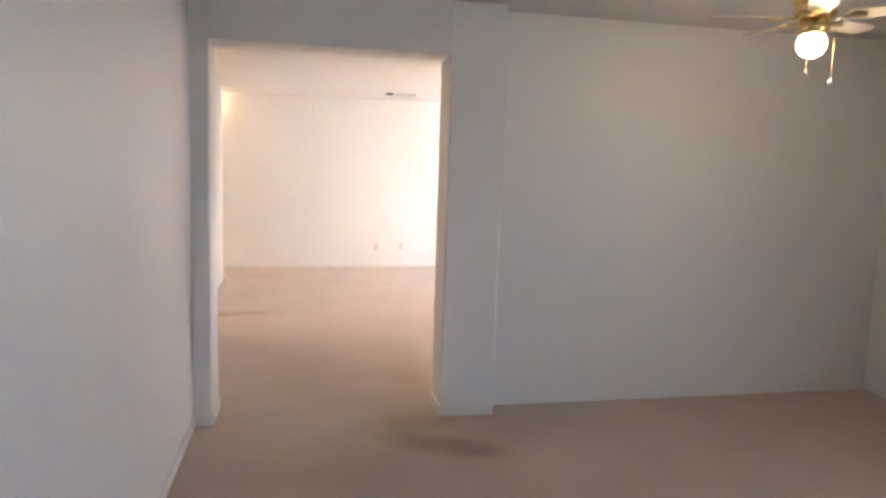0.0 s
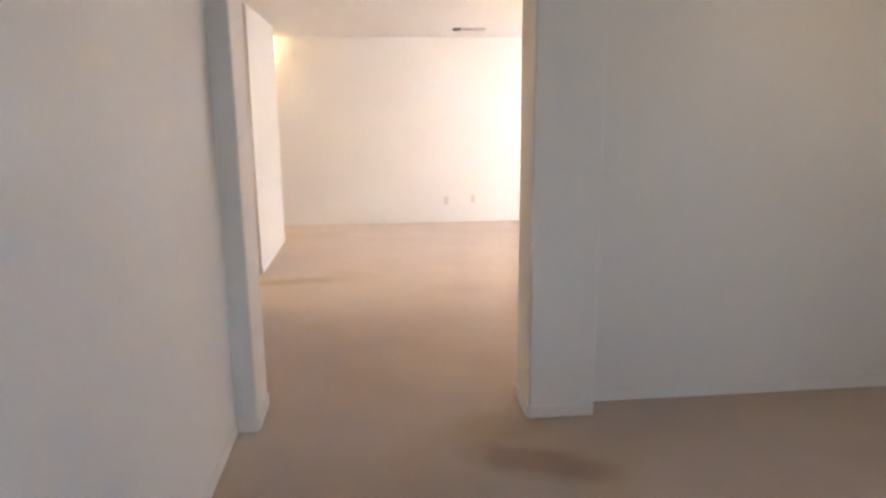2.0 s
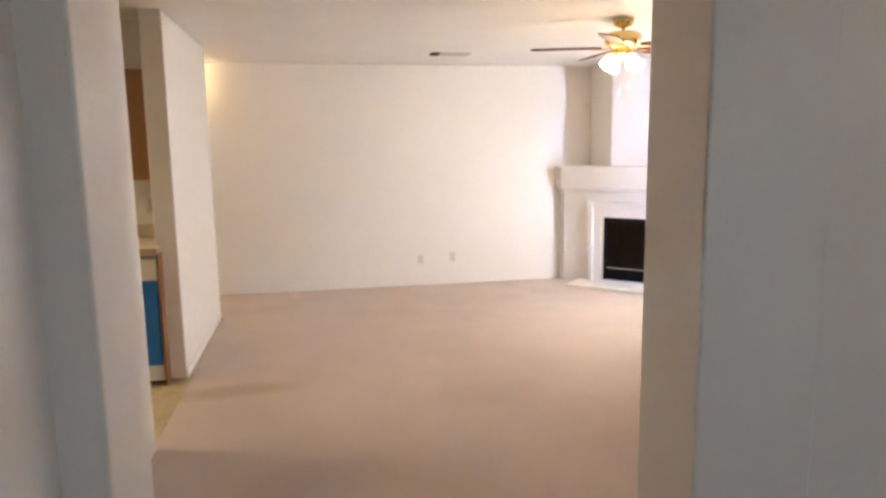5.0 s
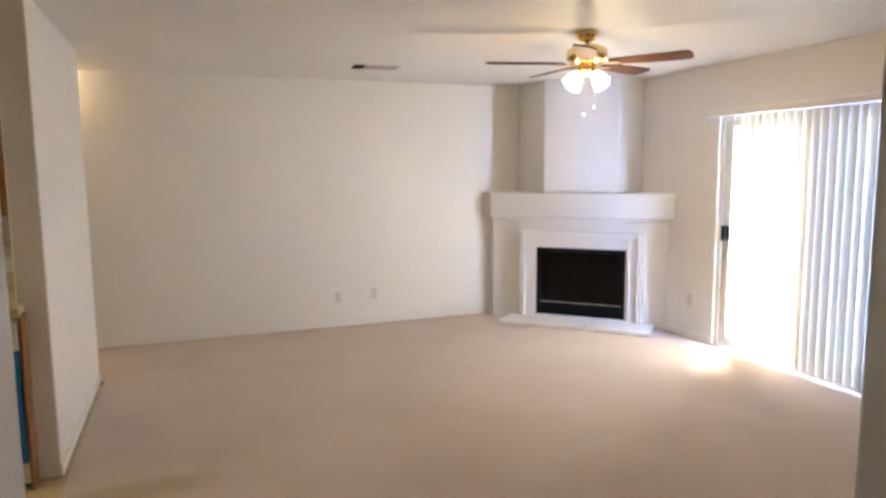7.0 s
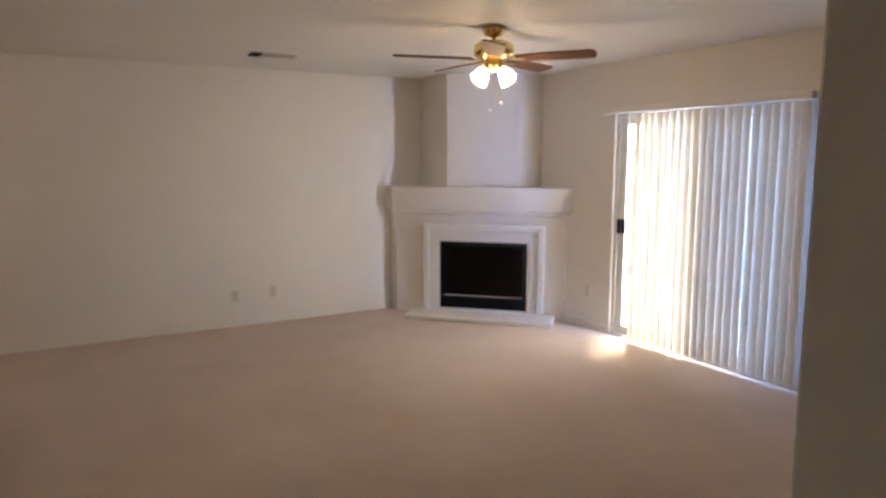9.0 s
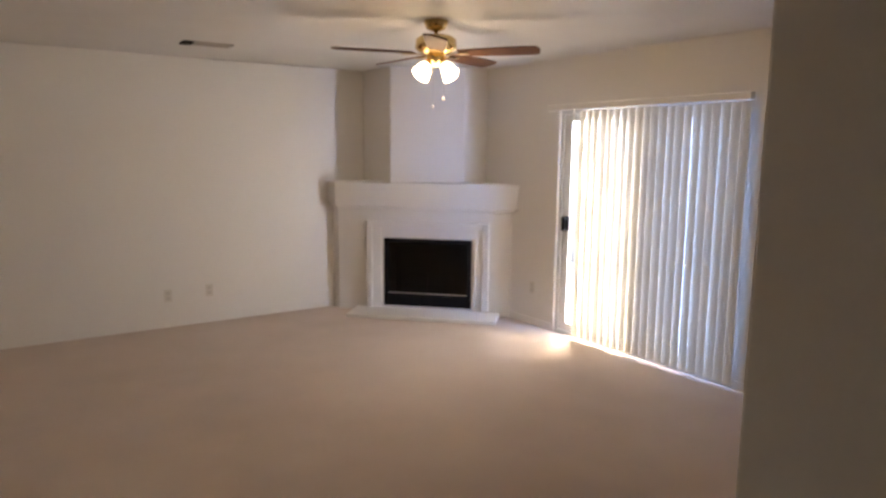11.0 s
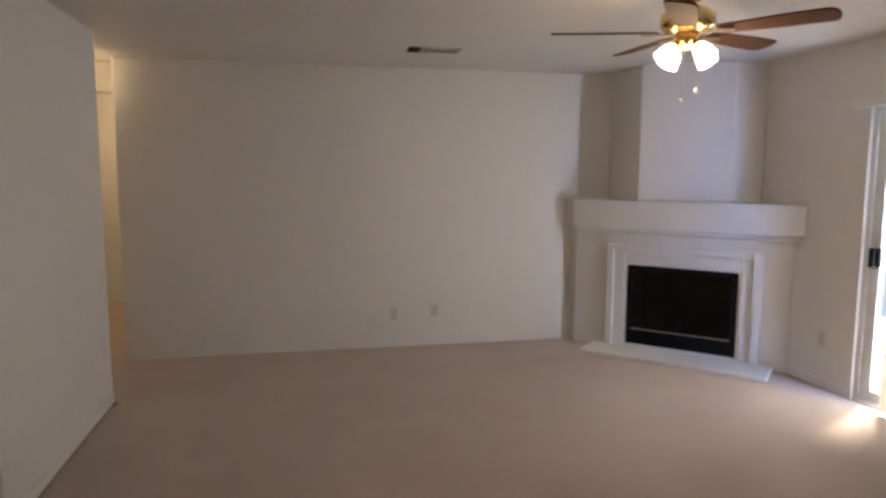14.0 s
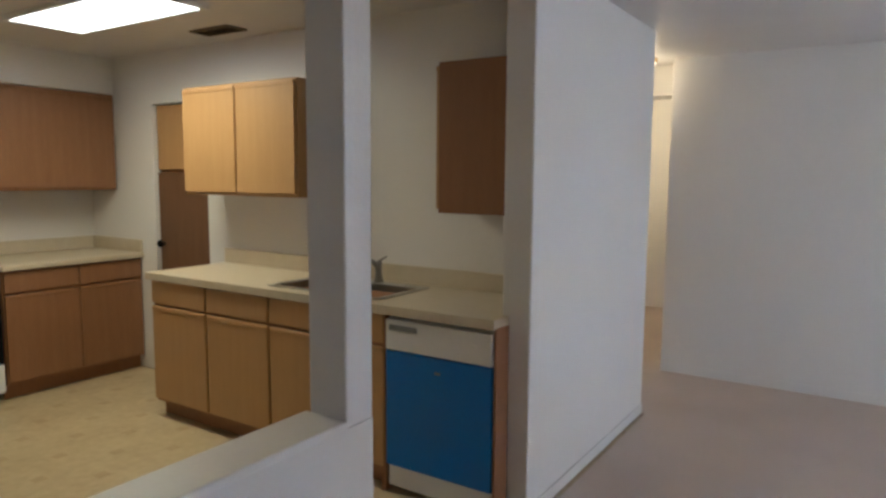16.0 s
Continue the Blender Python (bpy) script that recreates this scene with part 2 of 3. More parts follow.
SCREEN = screen_material()
SHADE = glowing("lit_frosted_glass", (1.0, 0.80, 0.50), 0.55)
TUBES = glowing("lit_acrylic_diffuser", (1.0, 0.90, 0.68), 0.27)
HALLGLOW = glowing("lit_hall_glass", (1.0, 0.70, 0.34), 0.12)
CONCRETE = material("patio_concrete", (0.46, 0.45, 0.43), (0.38, 0.37, 0.35), rough=0.85, scale=3, fine=90, bump=0.4)
STUCCO = material("pale_stucco", (0.62, 0.58, 0.52), (0.54, 0.50, 0.45), rough=0.9, scale=4, fine=110, bump=0.6)
SOIL = material("dry_grass_ground", (0.20, 0.19, 0.10), (0.13, 0.12, 0.07), rough=0.95, scale=1.5, fine=30, bump=0.6)


# ---- mesh helpers ----
def box(bm, x0, x1, y0, y1, z0, z1, bevel=0.0):
    vs = [bm.verts.new(p) for p in ((x0, y0, z0), (x1, y0, z0), (x1, y1, z0), (x0, y1, z0), (x0, y0, z1), (x1, y0, z1), (x1, y1, z1), (x0, y1, z1))]
    fs = [bm.faces.new([vs[i] for i in f]) for f in ((3, 2, 1, 0), (4, 5, 6, 7), (0, 1, 5, 4), (1, 2, 6, 5), (2, 3, 7, 6), (3, 0, 4, 7))]
    if bevel:
        edges = list({e for f in fs for e in f.edges})
        bmesh.ops.bevel(bm, geom=edges, offset=bevel, segments=2, affect="EDGES", profile=0.5)
    return vs


def prism(bm, outline, z0, z1, bevel=0.0):
    lo = [bm.verts.new((x, y, z0)) for x, y in outline]
    hi = [bm.verts.new((x, y, z1)) for x, y in outline]
    n = len(lo)
    fs = [bm.faces.new(lo[::-1]), bm.faces.new(hi)]
    fs += [bm.faces.new((lo[i], lo[(i + 1) % n], hi[(i + 1) % n], hi[i])) for i in range(n)]
    if bevel:
        bmesh.ops.bevel(bm, geom=list({e for f in fs for e in f.edges}), offset=bevel, segments=2, affect="EDGES", profile=0.5)


def lathe(bm, profile, n=28, m=None):
    """A body of revolution round z from (radius, height) pairs."""
    rings = []
    for r, z in profile:
        ring = []
        for i in range(n):
            a = 2 * math.pi * i / n
            v = Vector((r * math.cos(a), r * math.sin(a), z))
            ring.append(bm.verts.new(m @ v if m else v))
        rings.append(ring)
    for a, b in zip(rings, rings[1:]):
        for i in range(n):
            f = bm.faces.new((a[i], a[(i + 1) % n], b[(i + 1) % n], b[i]))
            f.smooth = True
    bm.faces.new(rings[0][::-1])
    bm.faces.new(rings[-1])


def rod(bm, a, b, r, n=10):
    a, b = Vector(a), Vector(b)
    turn = (b - a).to_track_quat("Z", "Y").to_matrix().to_4x4()
    lathe(bm, [(r, 0), (r, (b - a).length)], n, Matrix.Translation(a) @ turn)


def mesh_of(name, bm, mat):
    me = bpy.data.meshes.new(name)
    bmesh.ops.recalc_face_normals(bm, faces=bm.faces)
    bm.to_mesh(me)
    bm.free()
    me.materials.append(mat)
    return me


def part(name, bm, mat, parent, label=""):
    ob = new(name, mesh_of(name, bm, mat))
    ob.parent = parent
    if label:
        tagged(ob, label)
    return ob


def thing(name, x, y, z, label, category, group="", rz=0, kind=""):
    e = new(name)
    e.empty_display_size = 0.1
    e.matrix_world = pose(x, y, z, 0, 0, rz)
    return tagged(e, label, category, group, kind)


def block(x0, x1, y0, y1, z0, z1, bevel=0.0):
    bm = bmesh.new()
    box(bm, x0, x1, y0, y1, z0, z1, bevel)
    return bm


def structure(name, boxes, mat, label, category, bevel=0.0):
    bm = bmesh.new()
    for b in boxes:
        box(bm, *b, bevel)
    return tagged(new(name, mesh_of(name, bm, mat)), label, category, kind="structure")


# ---- the shell ----
CEIL = 2.44
OPEN_H = 2.14
structure("floor", [(-0.105, 4.65, -6.2, 0.29, -0.12, 0), (-0.43, 4.51, 0.29, 6.04, -0.12, 0), (-1.55, -0.43, 4.975, 8.7, -0.12, 0)], CARPET, "beige cut-pile carpet, worn and slightly stained", "carpet")
structure("floor_kitchen", [(-4.85, -0.43, 0.34, 4.9, -0.12, -0.006)], VINYL, "cream mottled sheet vinyl kitchen floor", "floor")
structure("ceiling", [(-5.0, 4.8, -6.35, 8.85, CEIL, CEIL + 0.15)], CEILING, "off-white sprayed textured ceiling", "ceiling")
structure("wall_dining_left", [(-0.25, -0.075, -6.2, 0.02, 0, CEIL)], PAINT, "off-white painted dining room wall", "wall")
structure("wall_dining_back", [(-0.25, 4.65, -6.35, -6.2, 0, CEIL)], PAINT, "off-white painted dining room wall", "wall")
# the gap in this wall is for the added, unseen window
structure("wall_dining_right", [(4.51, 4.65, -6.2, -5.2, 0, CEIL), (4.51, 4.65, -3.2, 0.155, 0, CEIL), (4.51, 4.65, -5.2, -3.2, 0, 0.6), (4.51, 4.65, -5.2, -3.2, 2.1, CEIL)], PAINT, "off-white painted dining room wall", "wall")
structure("wall_opening_left", [(-0.25, 0.022, 0.02, 0.34, 0, CEIL)], PAINT, "off-white painted wall end beside the cased opening", "wall", 0.008)
structure("wall_opening_pillar", [(1.344, 1.672, 0.0, 0.29, 0, CEIL)], PAINT, "off-white square pillar standing proud of the wall", "pillar", 0.008)
structure("wall_opening_header", [(0.022, 1.344, 0.003, 0.29, OPEN_H, CEIL)], PAINT, "off-white drywall header above the wide opening", "wall")
structure("wall_dining_far", [(1.672, 4.65, 0.155, 0.29, 0, CEIL)], PAINT, "off-white painted wall between dining and living room", "wall")
structure("wall_kitchen_south", [(-5.0, -0.25, 0.2, 0.34, 0, CEIL)], PAINT, "off-white painted kitchen wall", "wall")
structure("wall_half", [(-0.56, -0.42, 0.35, 2.155, 0, 0.835)], PAINT, "off-white drywall half wall below the pass-through", "half wall")
structure("wall_half_ledge", [(-0.575, -0.412, 0.35, 2.04, 0.835, 0.86)], TRIM, "off-white painted ledge on the half wall", "ledge", 0.006)
structure("wall_half_post", [(-0.56, -0.42, 2.04, 2.155, 0.835, CEIL)], PAINT, "off-white square post rising from the half wall", "post", 0.006)
structure("wall_stub", [(-0.60, -0.46, 3.28, 4.975, 0, CEIL)], PAINT, "off-white painted wall between kitchen and living room", "wall", 0.008)
structure("wall_far", [(-0.63, 4.65, 6.04, 6.18, 0, CEIL)], PAINT, "plain off-white living room wall", "wall", 0.008)
structure("wall_right", [(4.51, 4.65, 0.29, 2.25, 0, CEIL), (4.51, 4.65, 4.05, 6.04, 0, CEIL), (4.51, 4.65, 2.25, 4.05, 2.0, CEIL)], PAINT, "off-white wall with a sliding glass door", "wall")
structure("wall_hall_south", [(-1.55, -0.60, 4.86, 4.975, 0, CEIL)], PAINT, "off-white hall wall", "wall")
structure("wall_hall_west", [(-1.69, -1.55, 4.86, 8.85, 0, CEIL)], PAINT, "off-white hall wall", "wall")
structure("wall_hall_end", [(-1.55, -0.46, 8.7, 8.85, 0, CEIL)], PAINT, "off-white hall end wall in warm lamplight", "wall")
structure("wall_hall_east", [(-0.63, -0.49, 6.18, 8.7, 0, CEIL)], PAINT, "off-white hall wall", "wall")
structure("wall_kitchen_back", [(-3.25, -0.60, 3.78, 3.92, 0, CEIL), (-4.74, -3.88, 3.78, 3.92, 0, CEIL), (-3.88, -3.25, 3.78, 3.92, 2.06, CEIL)], PAINT, "cream-lit painted kitchen wall", "wall")
structure("wall_kitchen_left", [(-5.0, -4.74, 0.34, 4.9, 0, CEIL)], PAINT, "painted kitchen wall", "wall")
structure("wall_nook", [(-4.74, -1.69, 4.86, 5.0, 0, CEIL), (-3.25, -3.11, 3.92, 4.86, 0, CEIL)], PAINT, "painted wall of the pantry recess", "wall")
structure("wall_hall_lintel", [(-1.55, -0.63, 6.30, 6.42, 2.20, CEIL)], PAINT, "off-white drop header across the hall", "wall")
structure("kitchen_soffit", [(-4.74, -4.37, 0.34, 3.775, 2.16, CEIL)], PAINT, "painted soffit above the wall cabinets", "soffit")

BASE_H = 0.065
structure("baseboard", [
    (-0.63, 3.25, 6.033, 6.04, 0, BASE_H), (-0.46, -0.453, 3.28, 4.97, 0, BASE_H), (4.503, 4.51, 0.29, 2.22, 0, BASE_H), (4.503, 4.51, 4.08, 4.67, 0, BASE_H),
    (-0.075, -0.068, -6.2, 0.013, 0, BASE_H), (0.022, 0.033, 0.03, 0.33, 0, BASE_H), (-0.068, 0.022, 0.013, 0.02, 0, BASE_H),
    (1.333, 1.344, 0.0, 0.29, 0, BASE_H), (1.344, 1.672, -0.006, 0.0, 0, BASE_H), (1.672, 4.503, 0.148, 0.155, 0, BASE_H), (-0.42, -0.413, 0.35, 2.15, 0, BASE_H), (1.69, 4.5, 0.29, 0.297, 0, BASE_H)],
    PAINT, "low off-white painted baseboard", "baseboard", 0.003)

# outdoors
structure("ground", [(4.9, 400, -400, 400, -0.35, -0.14)], SOIL, "dry ground reaching the horizon", "ground")
structure("patio", [(4.81, 7.6, -7.0, 7.0, -0.14, -0.03)], CONCRETE, "pale concrete patio outside the sliding door", "patio")
# unseen slab, added to shade the right-hand vanes and the dining window
structure("sun_blocker_slab", [(4.81, 6.6, -7.0, 3.42, 2.55, 2.72)], STUCCO, "unseen stucco slab added to keep sun off part of the wall", "balcony")
structure("garden_wall", [(7.6, 7.8, -8.0, 9.0, -0.14, 1.75)], STUCCO, "pale stucco patio wall", "wall", 0.02)


# ---- sliding door and blinds ----
def sliding_door():
    d = thing("door_1", 4.58, 3.15, 0, "white aluminium sliding glass door behind vertical blinds", "sliding door", kind="structure")
    y0, y1, h = -0.90, 0.90, 2.0
    bm = bmesh.new()
    box(bm, -0.05, 0.05, y0, y0 + 0.04, 0, h, 0.003)
    box(bm, -0.05, 0.05, y1 - 0.04, y1, 0, h, 0.003)
    box(bm, -0.05, 0.05, y0 + 0.04, y1 - 0.04, h - 0.04, h, 0.003)
    part("door_frame", bm, ALU, d)
    part("sill", block(-0.06, 0.06, y0 + 0.04, y1 - 0.04, 0, 0.03, 0.004), ALU, d)
    for x, a, b, near, far in ((-0.02, -0.05, 0.86, 0.10, 0.085), (0.02, -0.86, 0.05, 0.06, 0.10)):
        bm = bmesh.new()
        box(bm, x - 0.017, x + 0.017, a, a + near, 0.031, 1.958, 0.003)
        box(bm, x - 0.017, x + 0.017, b - far, b, 0.031, 1.958, 0.003)
        box(bm, x - 0.017, x + 0.017, a + near, b - far, 0.031, 0.10, 0.003)
        box(bm, x - 0.017, x + 0.017, a + near, b - far, 1.90, 1.958, 0.003)
        sash = part("sash", bm, ALU, d)
        pane = part("pane", block(x - 0.003, x + 0.003, a + near - 0.005, b - far + 0.005, 0.095, 1.905), CLEAR, sash)
        pane.visible_shadow = False
    bm = bmesh.new()
    box(bm, -0.062, -0.038, 0.765, 0.815, 0.94, 1.07, 0.006)
    box(bm, -0.085, -0.062, 0.775, 0.805, 0.95, 0.97, 0.003)
    box(bm, -0.085, -0.062, 0.775, 0.805, 1.04, 1.06, 0.003)
    box(bm, -0.100, -0.080, 0.771, 0.809, 0.94, 1.07, 0.006)
    part("door_handle", bm, BLACK, d, "black pull handle")
    # insect screen is assumed, not seen; added to dim the right-hand vanes
    bm = bmesh.new()
    box(bm, 0.040, 0.058, -0.86, -0.82, 0.031, 1.958, 0.002)
    box(bm, 0.040, 0.058, -0.01, 0.03, 0.031, 1.958, 0.002)
    box(bm, 0.040, 0.058, -0.82, -0.01, 0.031, 0.075, 0.002)
    box(bm, 0.040, 0.058, -0.82, -0.01, 1.915, 1.958, 0.002)
    screen = part("screen_frame", bm, GREY, d, "assumed grey insect screen that dims the light behind the fixed pane")
    part("screen_mesh", block(0.048, 0.049, -0.825, -0.005, 0.07, 1.92), SCREEN, screen)


sliding_door()


# unseen window, assumed from the cool light and added to carry it
def unseen_dining_window():
    w = thing("window_1", 4.585, -4.2, 1.35, "unseen white aluminium window added to let daylight into the dining room", "window", rz=-90, kind="structure")
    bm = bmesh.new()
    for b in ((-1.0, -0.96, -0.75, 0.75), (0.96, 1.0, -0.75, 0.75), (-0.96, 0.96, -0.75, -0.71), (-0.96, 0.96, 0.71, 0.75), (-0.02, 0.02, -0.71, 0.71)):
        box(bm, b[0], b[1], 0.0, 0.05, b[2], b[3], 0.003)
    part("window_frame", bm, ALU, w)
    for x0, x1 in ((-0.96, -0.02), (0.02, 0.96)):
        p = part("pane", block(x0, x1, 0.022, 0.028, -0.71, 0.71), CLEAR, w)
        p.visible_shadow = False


unseen_dining_window()


def blinds():
    b = thing("vertical_blinds", 4.47, 3.15, 0, "cream vertical vinyl blinds nearly closed across the glass door", "blinds")
    bm = bmesh.new()
    box(bm, -0.024, 0.024, -0.93, 1.0, 1.99, 2.04, 0.004)
    box(bm, 0.024, 0.0398, -0.90, -0.87, 2.005, 2.03)
    box(bm, 0.024, 0.0398, 0.93, 0.96, 2.005, 2.03)
    part("headrail", bm, TRIM, b)
    rng = random.Random(4)
    bm = bmesh.new()
    pts = [(-0.0445 + 0.089 * k / 6, 0.007 * (1 - (k / 3 - 1) ** 2)) for k in range(7)]
    back = [(x, w - 0.0016) for x, w in reversed(pts)]
    prism(bm, pts + back, 0.035, 1.978)
    me = mesh_of("vane", bm, VANE)
    bm = bmesh.new()
    box(bm, -0.006, 0.006, -0.003, 0.003, 1.97, 1.992)
    clip = mesh_of("vane_clip", bm, PLATE)
    for i in range(21):
        o = new("vane", me)
        o.parent = b
        o.matrix_local = pose(rng.uniform(-0.004, 0.004), 0.585 - 0.0735 * i, 0, 0, 0, 79 + rng.uniform(-5, 5))
        k = new("vane_clip", clip)
        k.parent = o
    bm = bmesh.new()
    rod(bm, (-0.03, 0.66, 0.75), (-0.03, 0.66, 2.0), 0.004, 8)
    part("wand", bm, PLATE, b)


blinds()


# ---- corner fireplace ----
def diagonal(u, d, s=9.165):
    """Plan point u along the front line from its middle, d in front of it."""
    mx, my = 3.91, s - 3.91
    k = math.sqrt(0.5)
    return (mx + u * k - d * k, my - u * k - d * k)


def slanted(bm, u0, u1, d0, d1, z0, z1, bevel=0.0):
    prism(bm, [diagonal(u0, d1), diagonal(u1, d1), diagonal(u1, d0), diagonal(u0, d0)], z0, z1, bevel)


def fireplace():
    f = thing("corner_fireplace", 3.95, 5.25, 0, "off-white plaster corner fireplace with black firebox", "fireplace")
    f.matrix_world = Matrix.Identity(4)
    fu, fz0, fz1 = 0.45, 0.06, 0.755
    bm = bmesh.new()
    a, b, c, d = diagonal(-0.93, 0), diagonal(-fu, 0), diagonal(fu, 0), diagonal(0.83, 0)
    bk, ck = diagonal(-fu, -0.42), diagonal(fu, -0.42)
    prism(bm, [(a[0], 6.04), a, b, bk, (bk[0], 6.04)], 0, 1.07)
    prism(bm, [c, d, (4.51, d[1]), (4.51, ck[1]), ck], 0, 1.07)
    prism(bm, [b, c, ck, bk], fz1, 1.07)
    prism(bm, [b, c, ck, bk], 0, fz0)
    part("surround_body", bm, MANTEL, f)
    bm = bmesh.new()
    prism(bm, [(3.19, 6.04), (3.19, 5.865), (4.495, 4.56), (4.51, 4.56), (4.51, 6.04)], 1.075, 1.315, 0.008)
    part("mantel_shelf", bm, MANTEL, f, "thick off-white mantel beam")
    bm = bmesh.new()
    prism(bm, [(3.225, 6.04), (3.225, 5.88), (4.495, 4.61), (4.51, 4.61), (4.51, 6.04)], 1.035, 1.074, 0.01)
    part("bed_moulding", bm, MANTEL, f)
    bm = bmesh.new()
    prism(bm, [(3.605, 6.04), (3.605, 5.47), (4.22, 5.08), (4.51, 5.08), (4.51, 6.04)], 1.315, CEIL, 0.012)
    part("chimney_breast", bm, PAINT, f, "off-white chimney breast rising to the ceiling")
    # picture-frame moulding round the firebox, in two steps
    for w0, w1, dep, nm in ((0.025, 0.115, 0.02, "inner_moulding"), (0.115, 0.175, 0.05, "outer_moulding")):
        bm = bmesh.new()
        slanted(bm, -fu - w1, -fu - w0, 0, dep, 0.04, fz1 + w1, 0.006)
        slanted(bm, fu + w0, fu + w1, 0, dep, 0.04, fz1 + w1, 0.006)
        slanted(bm, -fu - w0, fu + w0, 0, dep, fz1 + w0, fz1 + w1, 0.006)
        part(nm, bm, MANTEL, f)
    bm = bmesh.new()
    slanted(bm, -0.74, 0.74, -0.002, 0.36, 0.0, 0.038, 0.008)
    part("hearth_slab", bm, MANTEL, f, "low off-white hearth slab")
    # firebox
    bm = bmesh.new()
    slanted(bm, -fu, -fu + 0.02, -0.41, -0.03, fz0, fz1)
    slanted(bm, fu - 0.02, fu, -0.41, -0.03, fz0, fz1)
    slanted(bm, -fu + 0.02, fu - 0.02, -0.41, -0.39, fz0, fz1)
    slanted(bm, -fu + 0.02, fu - 0.02, -0.39, -0.03, fz1 - 0.02, fz1)
    slanted(bm, -fu + 0.02, fu - 0.02, -0.39, -0.03, fz0, fz0 + 0.02)
    part("firebox", bm, SOOT, f, "sooty black firebox")
    bm = bmesh.new()
    slanted(bm, -fu, -fu + 0.045, -0.03, 0.006, fz0, fz1, 0.003)
    slanted(bm, fu - 0.045, fu, -0.03, 0.006, fz0, fz1, 0.003)
    slanted(bm, -fu + 0.045, fu - 0.045, -0.03, 0.006, fz1 - 0.045, fz1, 0.003)
    slanted(bm, -fu + 0.045, fu - 0.045, -0.03, 0.002, fz0, fz0 + 0.125, 0.003)
    frame_part = part("fire_door_frame", bm, BLACK, f, "black metal door frame")
    bm = bmesh.new()
    slanted(bm, -fu + 0.045, fu - 0.045, -0.012, 0.008, fz0 + 0.129, fz0 + 0.138, 0.002)
    part("steel_strip", bm, STEEL, frame_part, "thin bright steel strip")
    for a0, a1 in ((-fu + 0.047, -0.003), (0.003, fu - 0.047)):
        bm = bmesh.new()
        slanted(bm, a0, a1, -0.022, -0.016, fz0 + 0.145, fz1 - 0.047)
        part("glass_door", bm, SMOKED, frame_part)
    for i in range(3):
        bm = bmesh.new()
        slanted(bm, -fu + 0.07, fu - 0.07, 0.002, 0.006, fz0 + 0.025 + 0.032 * i, fz0 + 0.036 + 0.032 * i, 0.001)
        part("louvre", bm, BLACK, frame_part)
    bm = bmesh.new()
    for i in range(7):
        u = -0.24 + 0.08 * i
        rod(bm, (*diagonal(u, -0.30), 0.14), (*diagonal(u, -0.12), 0.14), 0.006, 8)
    rod(bm, (*diagonal(-0.27, -0.20), 0.132), (*diagonal(0.27, -0.20), 0.132), 0.007, 8)
    for u in (-0.22, 0.22):
        rod(bm, (*diagonal(u, -0.20), 0.08), (*diagonal(u, -0.20), 0.132), 0.007, 8)
    part("fire_grate", bm, BLACK, f)


fireplace()


# ---- ceiling fans ----
def fan_blade(length, width):
    bm = bmesh.new()
    outline = []
    n = 8
    for i in range(n + 1):
        t = i / n
        outline.append((0.15 + (length - 0.15 - width * 0.25) * t, -width * (0.36 + 0.14 * min(1, t * 1.6))))
    for i in range(1, 6):
        a = -math.pi / 2 + math.pi * i / 6
        outline.append((length - width * 0.25 + width * 0.25 * math.cos(a), width * 0.5 * math.sin(a)))
    for i in range(n, -1, -1):
        t = i / n
        outline.append((0.15 + (length - 0.15 - width * 0.25) * t, width * (0.36 + 0.14 * min(1, t * 1.6))))
    prism(bm, outline, -0.004, 0.004)
    bmesh.ops.rotate(bm, verts=bm.verts, cent=(0, 0, 0), matrix=Euler((radians(-12), 0, 0)).to_matrix())
    return bm


